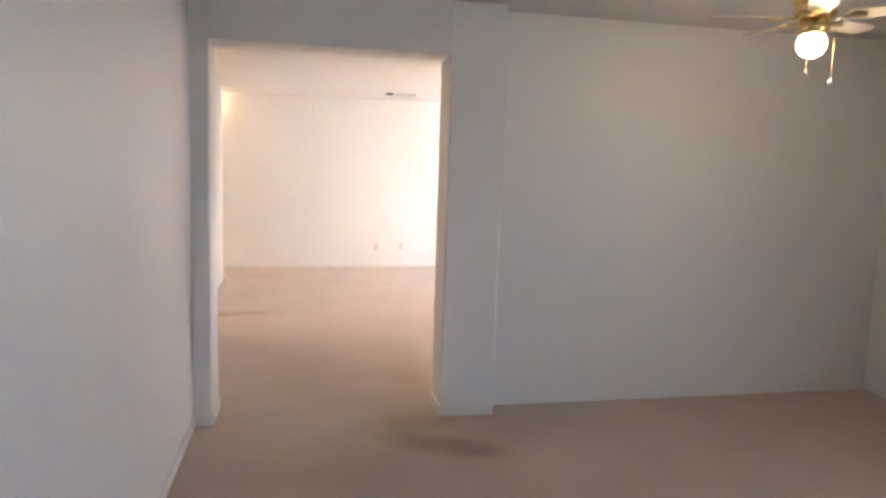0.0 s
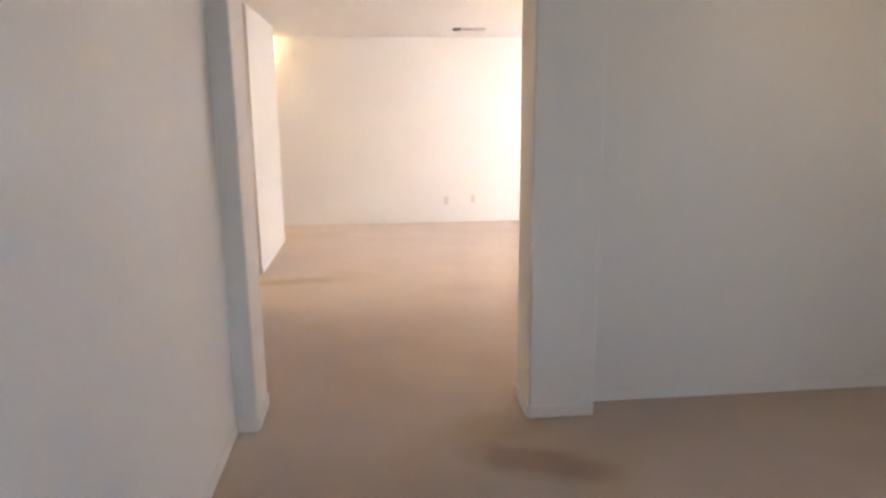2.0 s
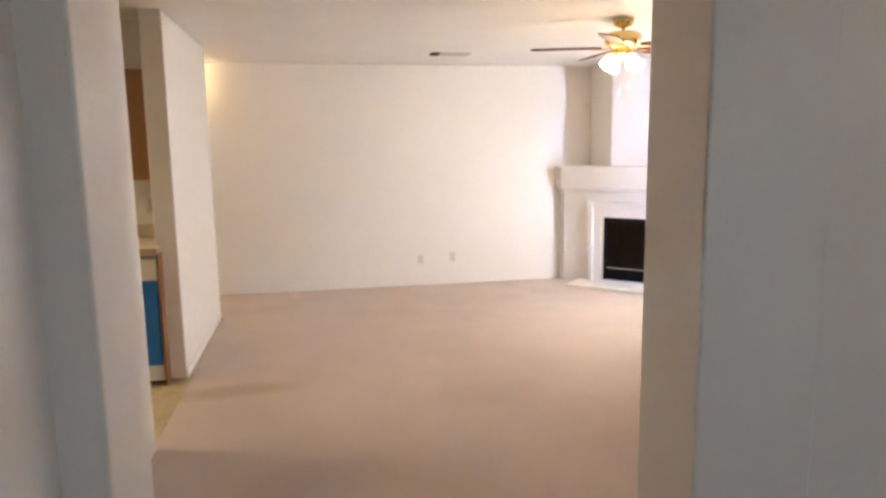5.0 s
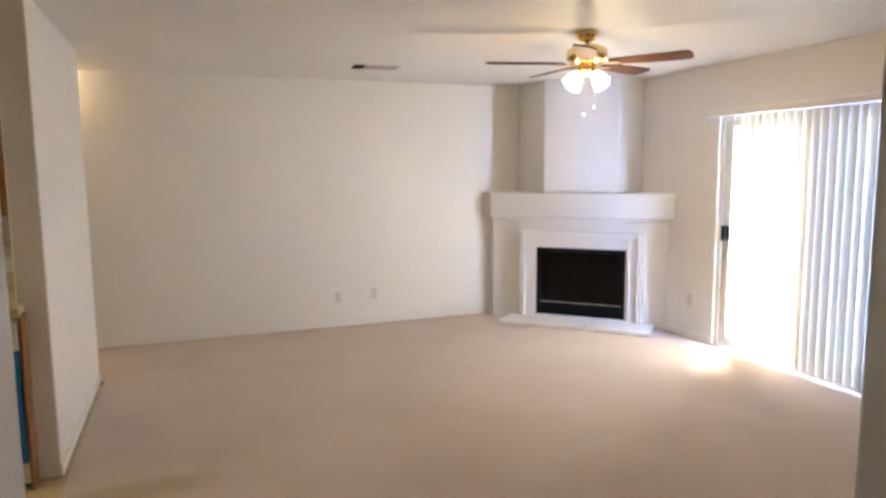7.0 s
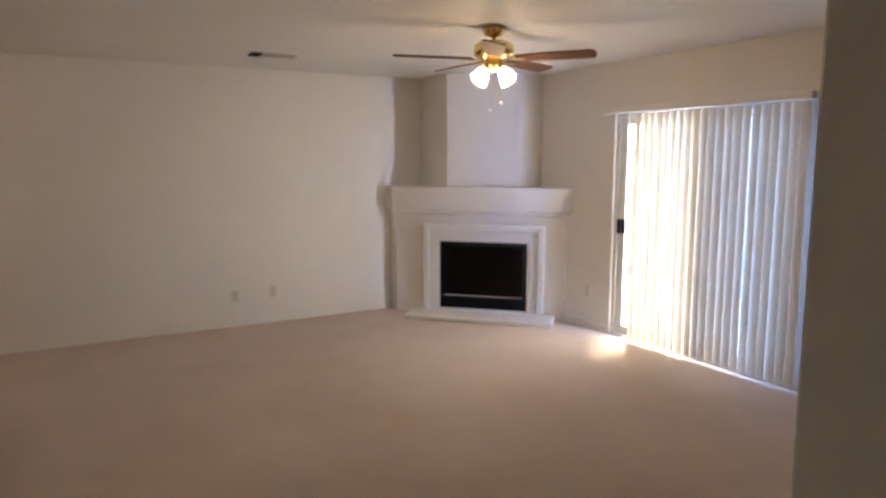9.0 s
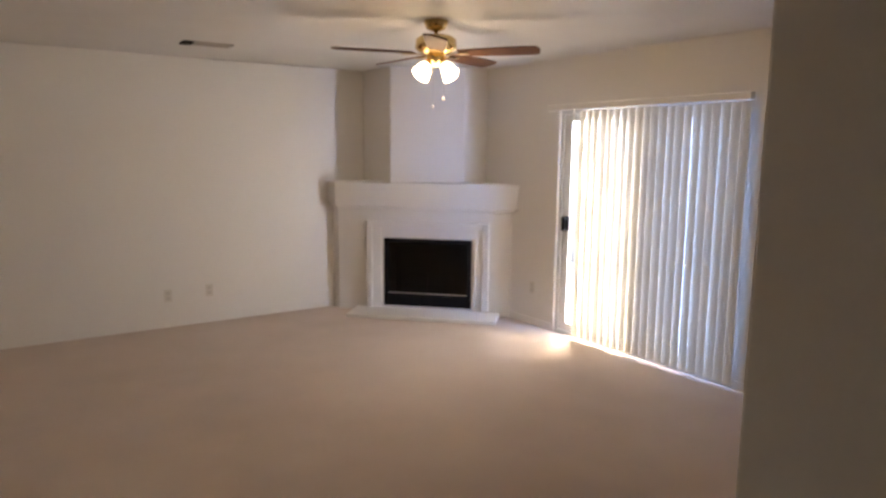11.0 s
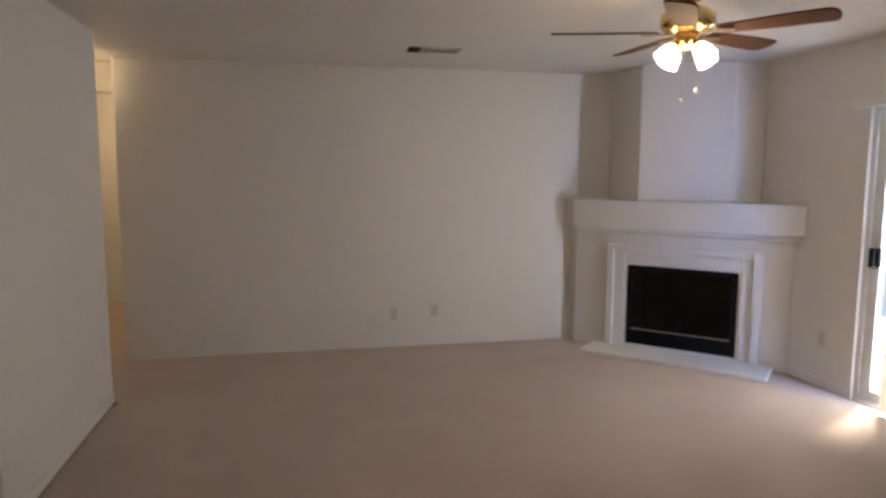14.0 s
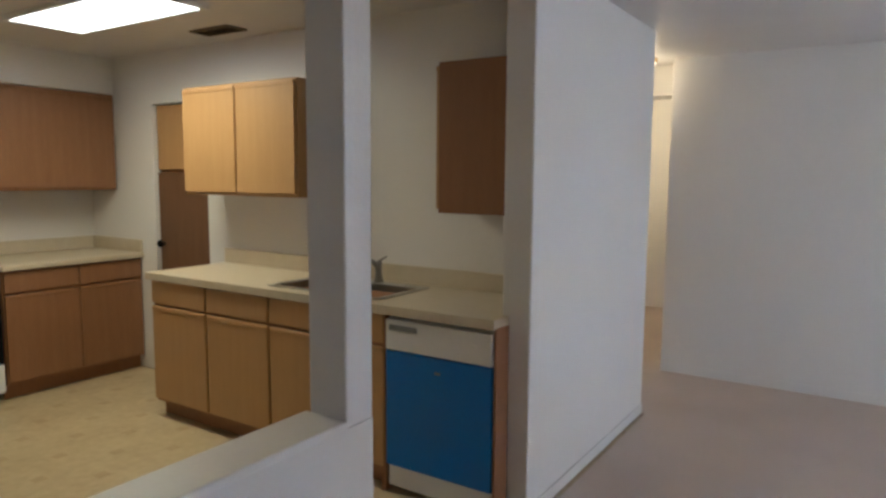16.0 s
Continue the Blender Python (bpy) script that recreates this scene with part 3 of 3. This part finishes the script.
def living_fan():
    f = thing("ceiling_fan", 2.68, 3.28, CEIL, "brass ceiling fan with walnut blades and lit tulip shades", "ceiling fan")
    bm = bmesh.new()
    lathe(bm, [(0.075, 0), (0.075, -0.015), (0.06, -0.05), (0.025, -0.065)])
    part("canopy", bm, BRASS, f)
    bm = bmesh.new()
    rod(bm, (0, 0, -0.11), (0, 0, -0.06), 0.013, 14)
    part("downrod", bm, BRASS, f)
    bm = bmesh.new()
    lathe(bm, [(0.03, -0.085), (0.10, -0.095), (0.128, -0.115), (0.130, -0.170), (0.11, -0.190), (0.065, -0.205)])
    part("motor_housing", bm, BRASS, f)
    bm = bmesh.new()
    lathe(bm, [(0.05, -0.205), (0.062, -0.215), (0.062, -0.25), (0.045, -0.27), (0.02, -0.285)])
    fitter = part("light_fitter", bm, BRASS, f)
    for i in range(5):
        ang = radians(-52 + 72 * i)
        blade = part("blade", fan_blade(0.66, 0.135), WALNUT, f)
        blade.matrix_local = Matrix.Translation((0, 0, -0.200)) @ Matrix.Rotation(ang, 4, "Z")
        bm = bmesh.new()
        prism(bm, [(0.07, -0.014), (0.13, -0.010), (0.17, -0.04), (0.215, -0.032), (0.225, 0), (0.215, 0.032), (0.17, 0.04), (0.13, 0.010), (0.07, 0.014)], -0.012, -0.006)
        part("blade_iron", bm, BRASS, blade)
    for i in range(4):
        ang = radians(10 + 90 * i)
        m = Matrix.Rotation(ang, 4, "Z") @ Matrix.Translation((0.055, 0, -0.245)) @ Matrix.Rotation(radians(138), 4, "Y")
        bm = bmesh.new()
        lathe(bm, [(0.018, 0.0), (0.02, 0.035), (0.027, 0.045)], 16, m)
        arm = part("lamp_arm", bm, BRASS, fitter)
        bm = bmesh.new()
        prof = [(0.022, 0.036), (0.034, 0.050), (0.043, 0.074), (0.046, 0.094), (0.051, 0.118), (0.054, 0.122)]
        lathe(bm, prof + [(r - 0.004, z) for r, z in reversed(prof)], 20, m)
        part("tulip_shade", bm, SHADE, f, "lit frosted glass tulip shade")
    for x, y, ln in ((0.03, -0.05, 0.20), (-0.04, -0.03, 0.25)):
        bm = bmesh.new()
        rod(bm, (x, y, -0.27 - ln), (x, y, -0.26), 0.0009, 6)
        chain = part("pull_chain", bm, STEEL, f)
        bm = bmesh.new()
        lathe(bm, [(0.003, 0.012), (0.009, 0.004), (0.010, -0.006), (0.004, -0.014)], 12, Matrix.Translation((x, y, -0.28 - ln)))
        part("chain_fob", bm, PLATE, chain)


def dining_fan():
    f = thing("ceiling_fan", 2.87, -0.985, CEIL - 0.05, "low-profile brass ceiling fan with single lit glass globe", "ceiling fan")
    bm = bmesh.new()
    lathe(bm, [(0.115, 0), (0.12, -0.03), (0.10, -0.06), (0.085, -0.085), (0.095, -0.10), (0.095, -0.13), (0.06, -0.15)])
    part("motor_housing", bm, BRASS, f)
    bm = bmesh.new()
    lathe(bm, [(0.10, 0.05), (0.105, 0.02), (0.10, 0.0)])
    part("ceiling_mount", bm, BRASS, f)
    bm = bmesh.new()
    lathe(bm, [(0.06, -0.15), (0.07, -0.165), (0.07, -0.20), (0.055, -0.22)])
    part("light_fitter", bm, BRASS, f)
    for i in range(5):
        ang = radians(20 + 72 * i)
        blade = part("blade", fan_blade(0.46, 0.115), BLADE_WHITE, f)
        blade.matrix_local = Matrix.Translation((0, 0, -0.135)) @ Matrix.Rotation(ang, 4, "Z")
        bm = bmesh.new()
        prism(bm, [(0.08, -0.014), (0.13, -0.010), (0.17, -0.038), (0.21, -0.03), (0.22, 0), (0.21, 0.03), (0.17, 0.038), (0.13, 0.010), (0.08, 0.014)], -0.012, -0.006)
        part("blade_iron", bm, BRASS, blade)
    bm = bmesh.new()
    lathe(bm, [(0.042, -0.210), (0.056, -0.224), (0.064, -0.250), (0.062, -0.280), (0.048, -0.302), (0.024, -0.316), (0.006, -0.320)])
    part("globe", bm, SHADE, f, "lit white schoolhouse glass globe")
    for x, y, ln in ((0.07, -0.06, 0.22), (-0.06, -0.05, 0.19)):
        bm = bmesh.new()
        rod(bm, (x, y, -0.20 - ln), (x, y, -0.19), 0.0018, 6)
        chain = part("pull_chain", bm, BRASS, f)
        bm = bmesh.new()
        lathe(bm, [(0.003, 0.012), (0.010, 0.004), (0.011, -0.006), (0.004, -0.014)], 12, Matrix.Translation((x, y, -0.21 - ln)))
        part("chain_fob", bm, PLATE, chain)


living_fan()
dining_fan()


# ---- small wall and ceiling fittings ----
def ceiling_vent(x0, x1, y0, y1, mat, label, gap=0.22):
    v = thing("ceiling_vent", (x0 + x1) / 2, (y0 + y1) / 2, CEIL, label, "vent")
    w, d = (x1 - x0) / 2, (y1 - y0) / 2
    bm = bmesh.new()
    e = -w + gap * w * 2
    box(bm, e, w, -d, -d + 0.02, -0.012, 0, 0.002)
    box(bm, e, w, d - 0.02, d, -0.012, 0, 0.002)
    box(bm, e, e + 0.01, -d + 0.02, d - 0.02, -0.012, 0, 0.002)
    box(bm, w - 0.02, w, -d + 0.02, d - 0.02, -0.012, 0, 0.002)
    part("vent_frame", bm, mat, v)
    # solid black block draws the dark of an uncovered end
    if gap:
        part("dark_end_block", block(-w, e - 0.002, -d + 0.01, d - 0.01, -0.016, 0, 0.004), BLACK, v, "black block standing in for a dark open end")
    # flat black sheet puts the duct's darkness behind the slats
    part("duct_dark_sheet", block(e + 0.01, w - 0.02, -d + 0.02, d - 0.02, -0.002, -0.0005), BLACK, v)
    n = max(3, int((2 * d - 0.04) / 0.022))
    for i in range(n):
        y = -d + 0.03 + (2 * d - 0.06) * i / (n - 1)
        bm = bmesh.new()
        box(bm, e + 0.01, w - 0.02, -0.0135, 0.0135, -0.001, 0.001)
        bmesh.ops.rotate(bm, verts=bm.verts, cent=(0, 0, 0), matrix=Euler((radians(22), 0, 0)).to_matrix())
        bmesh.ops.translate(bm, verts=bm.verts, vec=(0, y, -0.008))
        part("slat", bm, mat, v)


ceiling_vent(1.59, 1.97, 5.06, 5.22, VENT, "pale metal supply vent with one end blacked out")
ceiling_vent(-2.96, -2.60, 3.45, 3.61, BRONZE, "brown metal ceiling vent above the kitchen counter", 0)


def wall_plate(x, y, z, rz, kind_label):
    p = thing("wall_outlet", x, y, z, kind_label, "outlet", "outlets", rz)
    bm = bmesh.new()
    box(bm, -0.035, 0.035, -0.006, 0, -0.058, 0.058, 0.003)
    part("cover_plate", bm, PLATE, p)
    for dz in (0.022, -0.022):
        bm = bmesh.new()
        box(bm, -0.016, 0.016, -0.009, -0.005, dz - 0.014, dz + 0.014, 0.003)
        sock = part("socket", bm, SOCKET, p)
        bm = bmesh.new()
        box(bm, -0.008, -0.005, -0.0098, -0.0088, dz - 0.006, dz + 0.006)
        box(bm, 0.005, 0.008, -0.0098, -0.0088, dz - 0.006, dz + 0.006)
        part("slot", bm, VENT, sock)


wall_plate(1.59, 6.04, 0.295, 0, "ivory duplex outlet on the off-white wall")
wall_plate(1.96, 6.04, 0.31, 0, "ivory cover plate on the off-white wall")
wall_plate(4.51, 4.34, 0.36, -90, "ivory outlet between fireplace and glass door")
wall_plate(-0.72, 3.78, 1.16, 0, "ivory outlet above the kitchen counter")


# ---- kitchen ----
def kitchen_light():
    k = thing("ceiling_light", -2.93, 2.86, CEIL, "recessed fluorescent panel light, switched on", "ceiling light")
    bm = bmesh.new()
    for b in ((-0.62, 0.62, -0.24, -0.215), (-0.62, 0.62, 0.215, 0.24), (-0.62, -0.595, -0.215, 0.215), (0.595, 0.62, -0.215, 0.215)):
        box(bm, *b, -0.025, 0, 0.002)
    part("frame", bm, TRIM, k)
    part("diffuser", block(-0.595, 0.595, -0.215, 0.215, -0.014, -0.004), TUBES, k, "glowing white acrylic diffuser")


kitchen_light()


def cabinet(name, w, d, h, doors, drawers, label, group, toe=0.0, face=None, side=None):
    """A cabinet of plan w by d with its front on y = 0 (facing -y), its left front corner at the origin."""
    c = thing(name, 0, 0, 0, label, "cabinet", group)
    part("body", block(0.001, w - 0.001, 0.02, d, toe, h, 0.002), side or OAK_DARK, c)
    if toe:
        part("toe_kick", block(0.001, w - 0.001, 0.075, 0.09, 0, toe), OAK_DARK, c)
    face = face or OAK
    zt = h - (0.012 if drawers else 0.002)
    zd = zt - 0.145 if drawers else zt
    dw = w / doors
    for i in range(doors):
        x0, x1 = i * dw + 0.008, (i + 1) * dw - 0.008
        if drawers:
            part("drawer_front", block(x0, x1, 0, 0.019, zd + 0.006, zt, 0.004), face, c)
        z0, z1 = toe + 0.02, zd - 0.012
        bm = bmesh.new()
        box(bm, x0, x1, 0.001, 0.019, z0, z1, 0.004)
        door = part("door", bm, face, c)
        bm = bmesh.new()
        box(bm, x0 + 0.004, x1 - 0.004, -0.004, 0.003, z1 - 0.028, z1 - 0.004, 0.003)
        part("finger_pull", bm, face, door)
    return c


COUNTER = 0.925
YF = 3.16
for x, w, n in ((-3.03, 0.53, 1), (-2.50, 0.53, 1), (-1.97, 0.80, 2)):
    c = cabinet("base_cabinet", w, 0.62, COUNTER - 0.038, n, True, "honey oak base cabinet with drawer above door", "kitchen base cabinets", toe=0.10)
    c.matrix_world = pose(x, YF, 0)
c = cabinet("wall_cabinet", 1.03, 0.31, 0.69, 2, False, "honey oak double-door wall cabinet", "kitchen wall cabinets", side=OAK)
c.matrix_world = pose(-3.09, 3.47, 1.405)
c = cabinet("wall_cabinet", 0.325, 0.478, 0.73, 1, False, "oak wall cabinet with darker oak end panel", "kitchen wall cabinets")
c.matrix_world = pose(-1.08, 3.778, 1.355, 0, 0, -90)
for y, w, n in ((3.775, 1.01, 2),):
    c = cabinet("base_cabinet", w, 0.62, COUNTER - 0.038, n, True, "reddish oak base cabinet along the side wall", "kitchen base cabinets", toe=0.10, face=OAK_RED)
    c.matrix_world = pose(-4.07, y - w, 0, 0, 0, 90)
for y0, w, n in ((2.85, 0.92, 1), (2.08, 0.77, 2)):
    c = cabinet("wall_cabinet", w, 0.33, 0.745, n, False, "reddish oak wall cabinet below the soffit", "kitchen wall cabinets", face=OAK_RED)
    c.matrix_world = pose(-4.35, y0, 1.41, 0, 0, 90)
c = cabinet("base_cabinet", 1.4, 0.62, COUNTER - 0.038, 3, True, "oak base cabinet beside the range", "kitchen base cabinets", toe=0.10)
c.matrix_world = pose(-4.07, 0.58, 0, 0, 0, 90)


def holed_slab(bm, xs, ys, z0, z1):
    """A slab with a rectangular hole in the middle one of its three by three fields."""
    lo = [[bm.verts.new((x, y, z0)) for x in xs] for y in ys]
    hi = [[bm.verts.new((x, y, z1)) for x in xs] for y in ys]
    for j in range(3):
        for i in range(3):
            if (i, j) != (1, 1):
                bm.faces.new((lo[j][i], lo[j + 1][i], lo[j + 1][i + 1], lo[j][i + 1]))
                bm.faces.new((hi[j][i], hi[j][i + 1], hi[j + 1][i + 1], hi[j + 1][i]))
    rim = [(0, 0), (1, 0), (2, 0), (3, 0), (3, 1), (3, 2), (3, 3), (2, 3), (1, 3), (0, 3), (0, 2), (0, 1)]
    for ring in (rim, [(1, 1), (1, 2), (2, 2), (2, 1)]):
        for (i, j), (k, m) in zip(ring, ring[1:] + ring[:1]):
            bm.faces.new((lo[j][i], lo[m][k], hi[m][k], hi[j][i]))


def worktops():
    w = thing("worktop", -1.8, 3.45, COUNTER, "beige laminate worktop with sink cutout and backsplash lip", "worktop")
    w.matrix_world = Matrix.Identity(4)
    y0, y1, z0, z1 = 3.148, 3.78, COUNTER - 0.038, COUNTER
    sx0, sx1, sy0, sy1 = -2.03, -1.28, 3.25, 3.66
    bm = bmesh.new()
    holed_slab(bm, (-3.06, sx0, sx1, -0.602), (y0, sy0, sy1, y1), z0, z1)
    box(bm, -0.602, -0.566, y0, 3.278, z0, z1)
    part("slab", bm, LAMINATE, w)
    part("nosing", block(-3.065, -0.564, y0 - 0.004, y0 + 0.01, z0 - 0.006, z1 + 0.002, 0.003), LAMINATE, w)
    part("backsplash", block(-3.06, -0.602, 3.757, 3.779, z1, z1 + 0.10, 0.004), LAMINATE, w)
    k = thing("worktop", -4.2, 3.0, COUNTER, "beige laminate worktop along the side wall", "worktop")
    k.matrix_world = Matrix.Identity(4)
    part("slab", block(-4.739, -4.045, 2.757, 3.779, z0, z1, 0.005), LAMINATE, k)
    part("backsplash", block(-4.739, -4.717, 2.757, 3.755, z1, z1 + 0.10, 0.004), LAMINATE, k)
    part("end_splash", block(-4.739, -4.06, 3.757, 3.779, z1, z1 + 0.10, 0.004), LAMINATE, k)
    g = thing("worktop", -4.2, 1.2, COUNTER, "beige laminate worktop beside the range", "worktop")
    g.matrix_world = Matrix.Identity(4)
    part("slab", block(-4.739, -4.045, 0.36, 1.988, z0, z1, 0.005), LAMINATE, g)


worktops()


def sink():
    s = thing("kitchen_sink", -1.655, 3.455, COUNTER, "double-bowl stainless steel sink set in the worktop", "sink")
    bm = bmesh.new()
    for b in ((-0.395, 0.395, -0.225, -0.19), (-0.395, 0.395, 0.17, 0.225), (-0.395, -0.355, -0.19, 0.17), (0.355, 0.395, -0.19, 0.17), (-0.015, 0.015, -0.19, 0.17)):
        box(bm, *b, 0.0005, 0.006, 0.002)
    part("rim", bm, STEEL, s)
    for x0, x1 in ((-0.355, -0.015), (0.015, 0.355)):
        bm = bmesh.new()
        box(bm, x0, x1, -0.19, -0.187, -0.17, 0.001)
        box(bm, x0, x1, 0.167, 0.17, -0.17, 0.001)
        box(bm, x0, x0 + 0.003, -0.187, 0.167, -0.17, 0.001)
        box(bm, x1 - 0.003, x1, -0.187, 0.167, -0.17, 0.001)
        box(bm, x0, x1, -0.19, 0.17, -0.173, -0.17)
        bowl = part("bowl", bm, STEEL_DARK, s)
        bm = bmesh.new()
        lathe(bm, [(0.042, 0), (0.042, 0.003), (0.03, 0.004), (0.012, 0.002)], 18, Matrix.Translation(((x0 + x1) / 2, -0.01, -0.170)))
        part("drain", bm, CHROME, bowl)
    t = thing("kitchen_tap", -1.60, 3.655, COUNTER + 0.006, "dull darkened steel kitchen tap behind the sink", "tap")
    bm = bmesh.new()
    lathe(bm, [(0.028, 0), (0.028, 0.01), (0.02, 0.03), (0.018, 0.10), (0.022, 0.115), (0.01, 0.125)])
    part("tap_body", bm, STEEL_DARK, t)
    bm = bmesh.new()
    pts = [(0, 0, 0.07), (0, -0.05, 0.125), (0, -0.11, 0.145), (0, -0.17, 0.14), (0, -0.195, 0.115)]
    for a, b in zip(pts, pts[1:]):
        rod(bm, a, b, 0.010, 12)
    part("spout", bm, STEEL_DARK, t)
    bm = bmesh.new()
    rod(bm, (0, 0, 0.12), (0.05, 0.01, 0.15), 0.006, 10)
    part("lever", bm, STEEL_DARK, t)


sink()


def dishwasher():
    d = thing("dishwasher", -1.164, YF, 0, "white dishwasher with bright blue protective film on its door", "dishwasher")
    w = 0.588
    part("body", block(0.004, w - 0.004, 0.03, 0.60, 0.10, 0.865), ENAMEL, d)
    panel = part("control_panel", block(0.004, w - 0.004, -0.004, 0.032, 0.715, 0.862, 0.006), ENAMEL, d)
    part("latch_handle", block(0.03, 0.19, -0.012, -0.003, 0.812, 0.838, 0.004), GREY, panel, "grey recessed latch")
    for i in range(5):
        part("button", block(0.30 + 0.045 * i, 0.33 + 0.045 * i, -0.007, -0.003, 0.79, 0.805, 0.001), ENAMEL, panel)
    part("door", block(0.004, w - 0.004, 0.0, 0.032, 0.142, 0.712, 0.005), BLUE, d, "door under glossy blue film")
    part("badge", block(0.285, 0.315, -0.0015, 0.001, 0.634, 0.646, 0.0004), GREY, d)
    part("kick_panel", block(0.004, w - 0.004, 0.02, 0.04, 0.03, 0.136, 0.004), ENAMEL, d)
    # black strip set back behind the kick panel, painting the toe space dark
    part("toe_dark_strip", block(0.004, w - 0.004, 0.07, 0.09, 0.0, 0.10), BLACK, d)
    part("leg", block(0.03, 0.06, 0.10, 0.13, 0, 0.10), GREY, d)
    part("leg", block(w - 0.06, w - 0.03, 0.10, 0.13, 0, 0.10), GREY, d)


dishwasher()
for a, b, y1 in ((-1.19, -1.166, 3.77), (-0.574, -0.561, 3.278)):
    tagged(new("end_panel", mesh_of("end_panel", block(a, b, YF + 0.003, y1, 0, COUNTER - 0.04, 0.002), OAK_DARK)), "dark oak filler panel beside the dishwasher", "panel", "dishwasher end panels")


def cooker():
    r = thing("cooker", -4.06, 1.995, 0, "white freestanding cooker with black glass oven door", "cooker", rz=90)
    w = 0.755
    part("body", block(0.003, w - 0.003, 0.03, 0.62, 0.06, 0.905, 0.004), ENAMEL, r)
    door = part("oven_door", block(0.006, w - 0.006, 0.0, 0.029, 0.27, 0.76, 0.006), BLACK, r, "black glass oven door")
    bm = bmesh.new()
    rod(bm, (0.06, -0.035, 0.72), (w - 0.06, -0.035, 0.72), 0.010, 12)
    rod(bm, (0.08, -0.035, 0.72), (0.08, 0.001, 0.72), 0.008, 10)
    rod(bm, (w - 0.08, -0.035, 0.72), (w - 0.08, 0.001, 0.72), 0.008, 10)
    part("oven_handle", bm, ENAMEL, door)
    part("storage_drawer", block(0.006, w - 0.006, 0.0, 0.029, 0.075, 0.262, 0.006), ENAMEL, r)
    part("cooktop", block(0.0, w, -0.005, 0.60, 0.906, 0.925, 0.005), ENAMEL, r)
    for x, y, rad in ((0.19, 0.15, 0.10), (0.56, 0.15, 0.08), (0.19, 0.42, 0.08), (0.56, 0.42, 0.10)):
        bm = bmesh.new()
        for k in range(4):
            rr = rad * (0.3 + 0.22 * k)
            pts = [(x + rr * math.cos(2 * math.pi * i / 16), y + rr * math.sin(2 * math.pi * i / 16), 0.931) for i in range(17)]
            for a, b in zip(pts, pts[1:]):
                rod(bm, a, b, 0.005, 5)
        part("burner_coil", bm, BLACK, r)
    back = part("backguard", block(0.0, w, 0.57, 0.625, 0.925, 1.10, 0.006), ENAMEL, r)
    for i in range(4):
        bm = bmesh.new()
        lathe(bm, [(0.02, 0), (0.02, 0.018), (0.014, 0.022)], 14, Matrix.Translation((0.10 + 0.18 * i, 0.57, 1.02)) @ Matrix.Rotation(radians(90), 4, "X"))
        part("knob", bm, BLACK, back)


cooker()


def pantry():
    p = thing("pantry_cupboard", -3.875, 3.755, 0, "tall recessed pantry with oak top door and dark brown lower door", "cupboard")
    part("carcass", block(0.005, 0.615, 0.08, 0.6, 0, 2.05), OAK_DARK, p)
    part("upper_door", block(0.01, 0.61, 0.055, 0.079, 1.57, 2.05, 0.004), OAK, p)
    low = part("lower_door", block(0.01, 0.61, 0.05, 0.079, 0.02, 1.55, 0.004), BROWN, p, "dark brown flush door")
    bm = bmesh.new()
    lathe(bm, [(0.012, 0), (0.010, 0.025), (0.026, 0.035), (0.028, 0.05), (0.018, 0.062)], 16, Matrix.Translation((0.07, 0.05, 1.01)) @ Matrix.Rotation(radians(90), 4, "X"))
    part("knob", bm, BLACK, low, "black door knob")


pantry()


# ---- hall ----
def hall_light(x, y):
    h = thing("ceiling_light", x, y, CEIL, "small lit flush glass dome on the hall ceiling", "ceiling light", "hall lights")
    bm = bmesh.new()
    lathe(bm, [(0.12, 0), (0.12, -0.02), (0.10, -0.025)])
    part("base", bm, BRASS, h)
    bm = bmesh.new()
    lathe(bm, [(0.10, -0.025), (0.105, -0.05), (0.085, -0.085), (0.045, -0.105), (0.01, -0.11)])
    part("dome", bm, HALLGLOW, h, "glowing glass dome")


hall_light(-0.84, 5.93)
# this second dome is unseen, added to go with the end-wall bulb
hall_light(-1.30, 7.60)
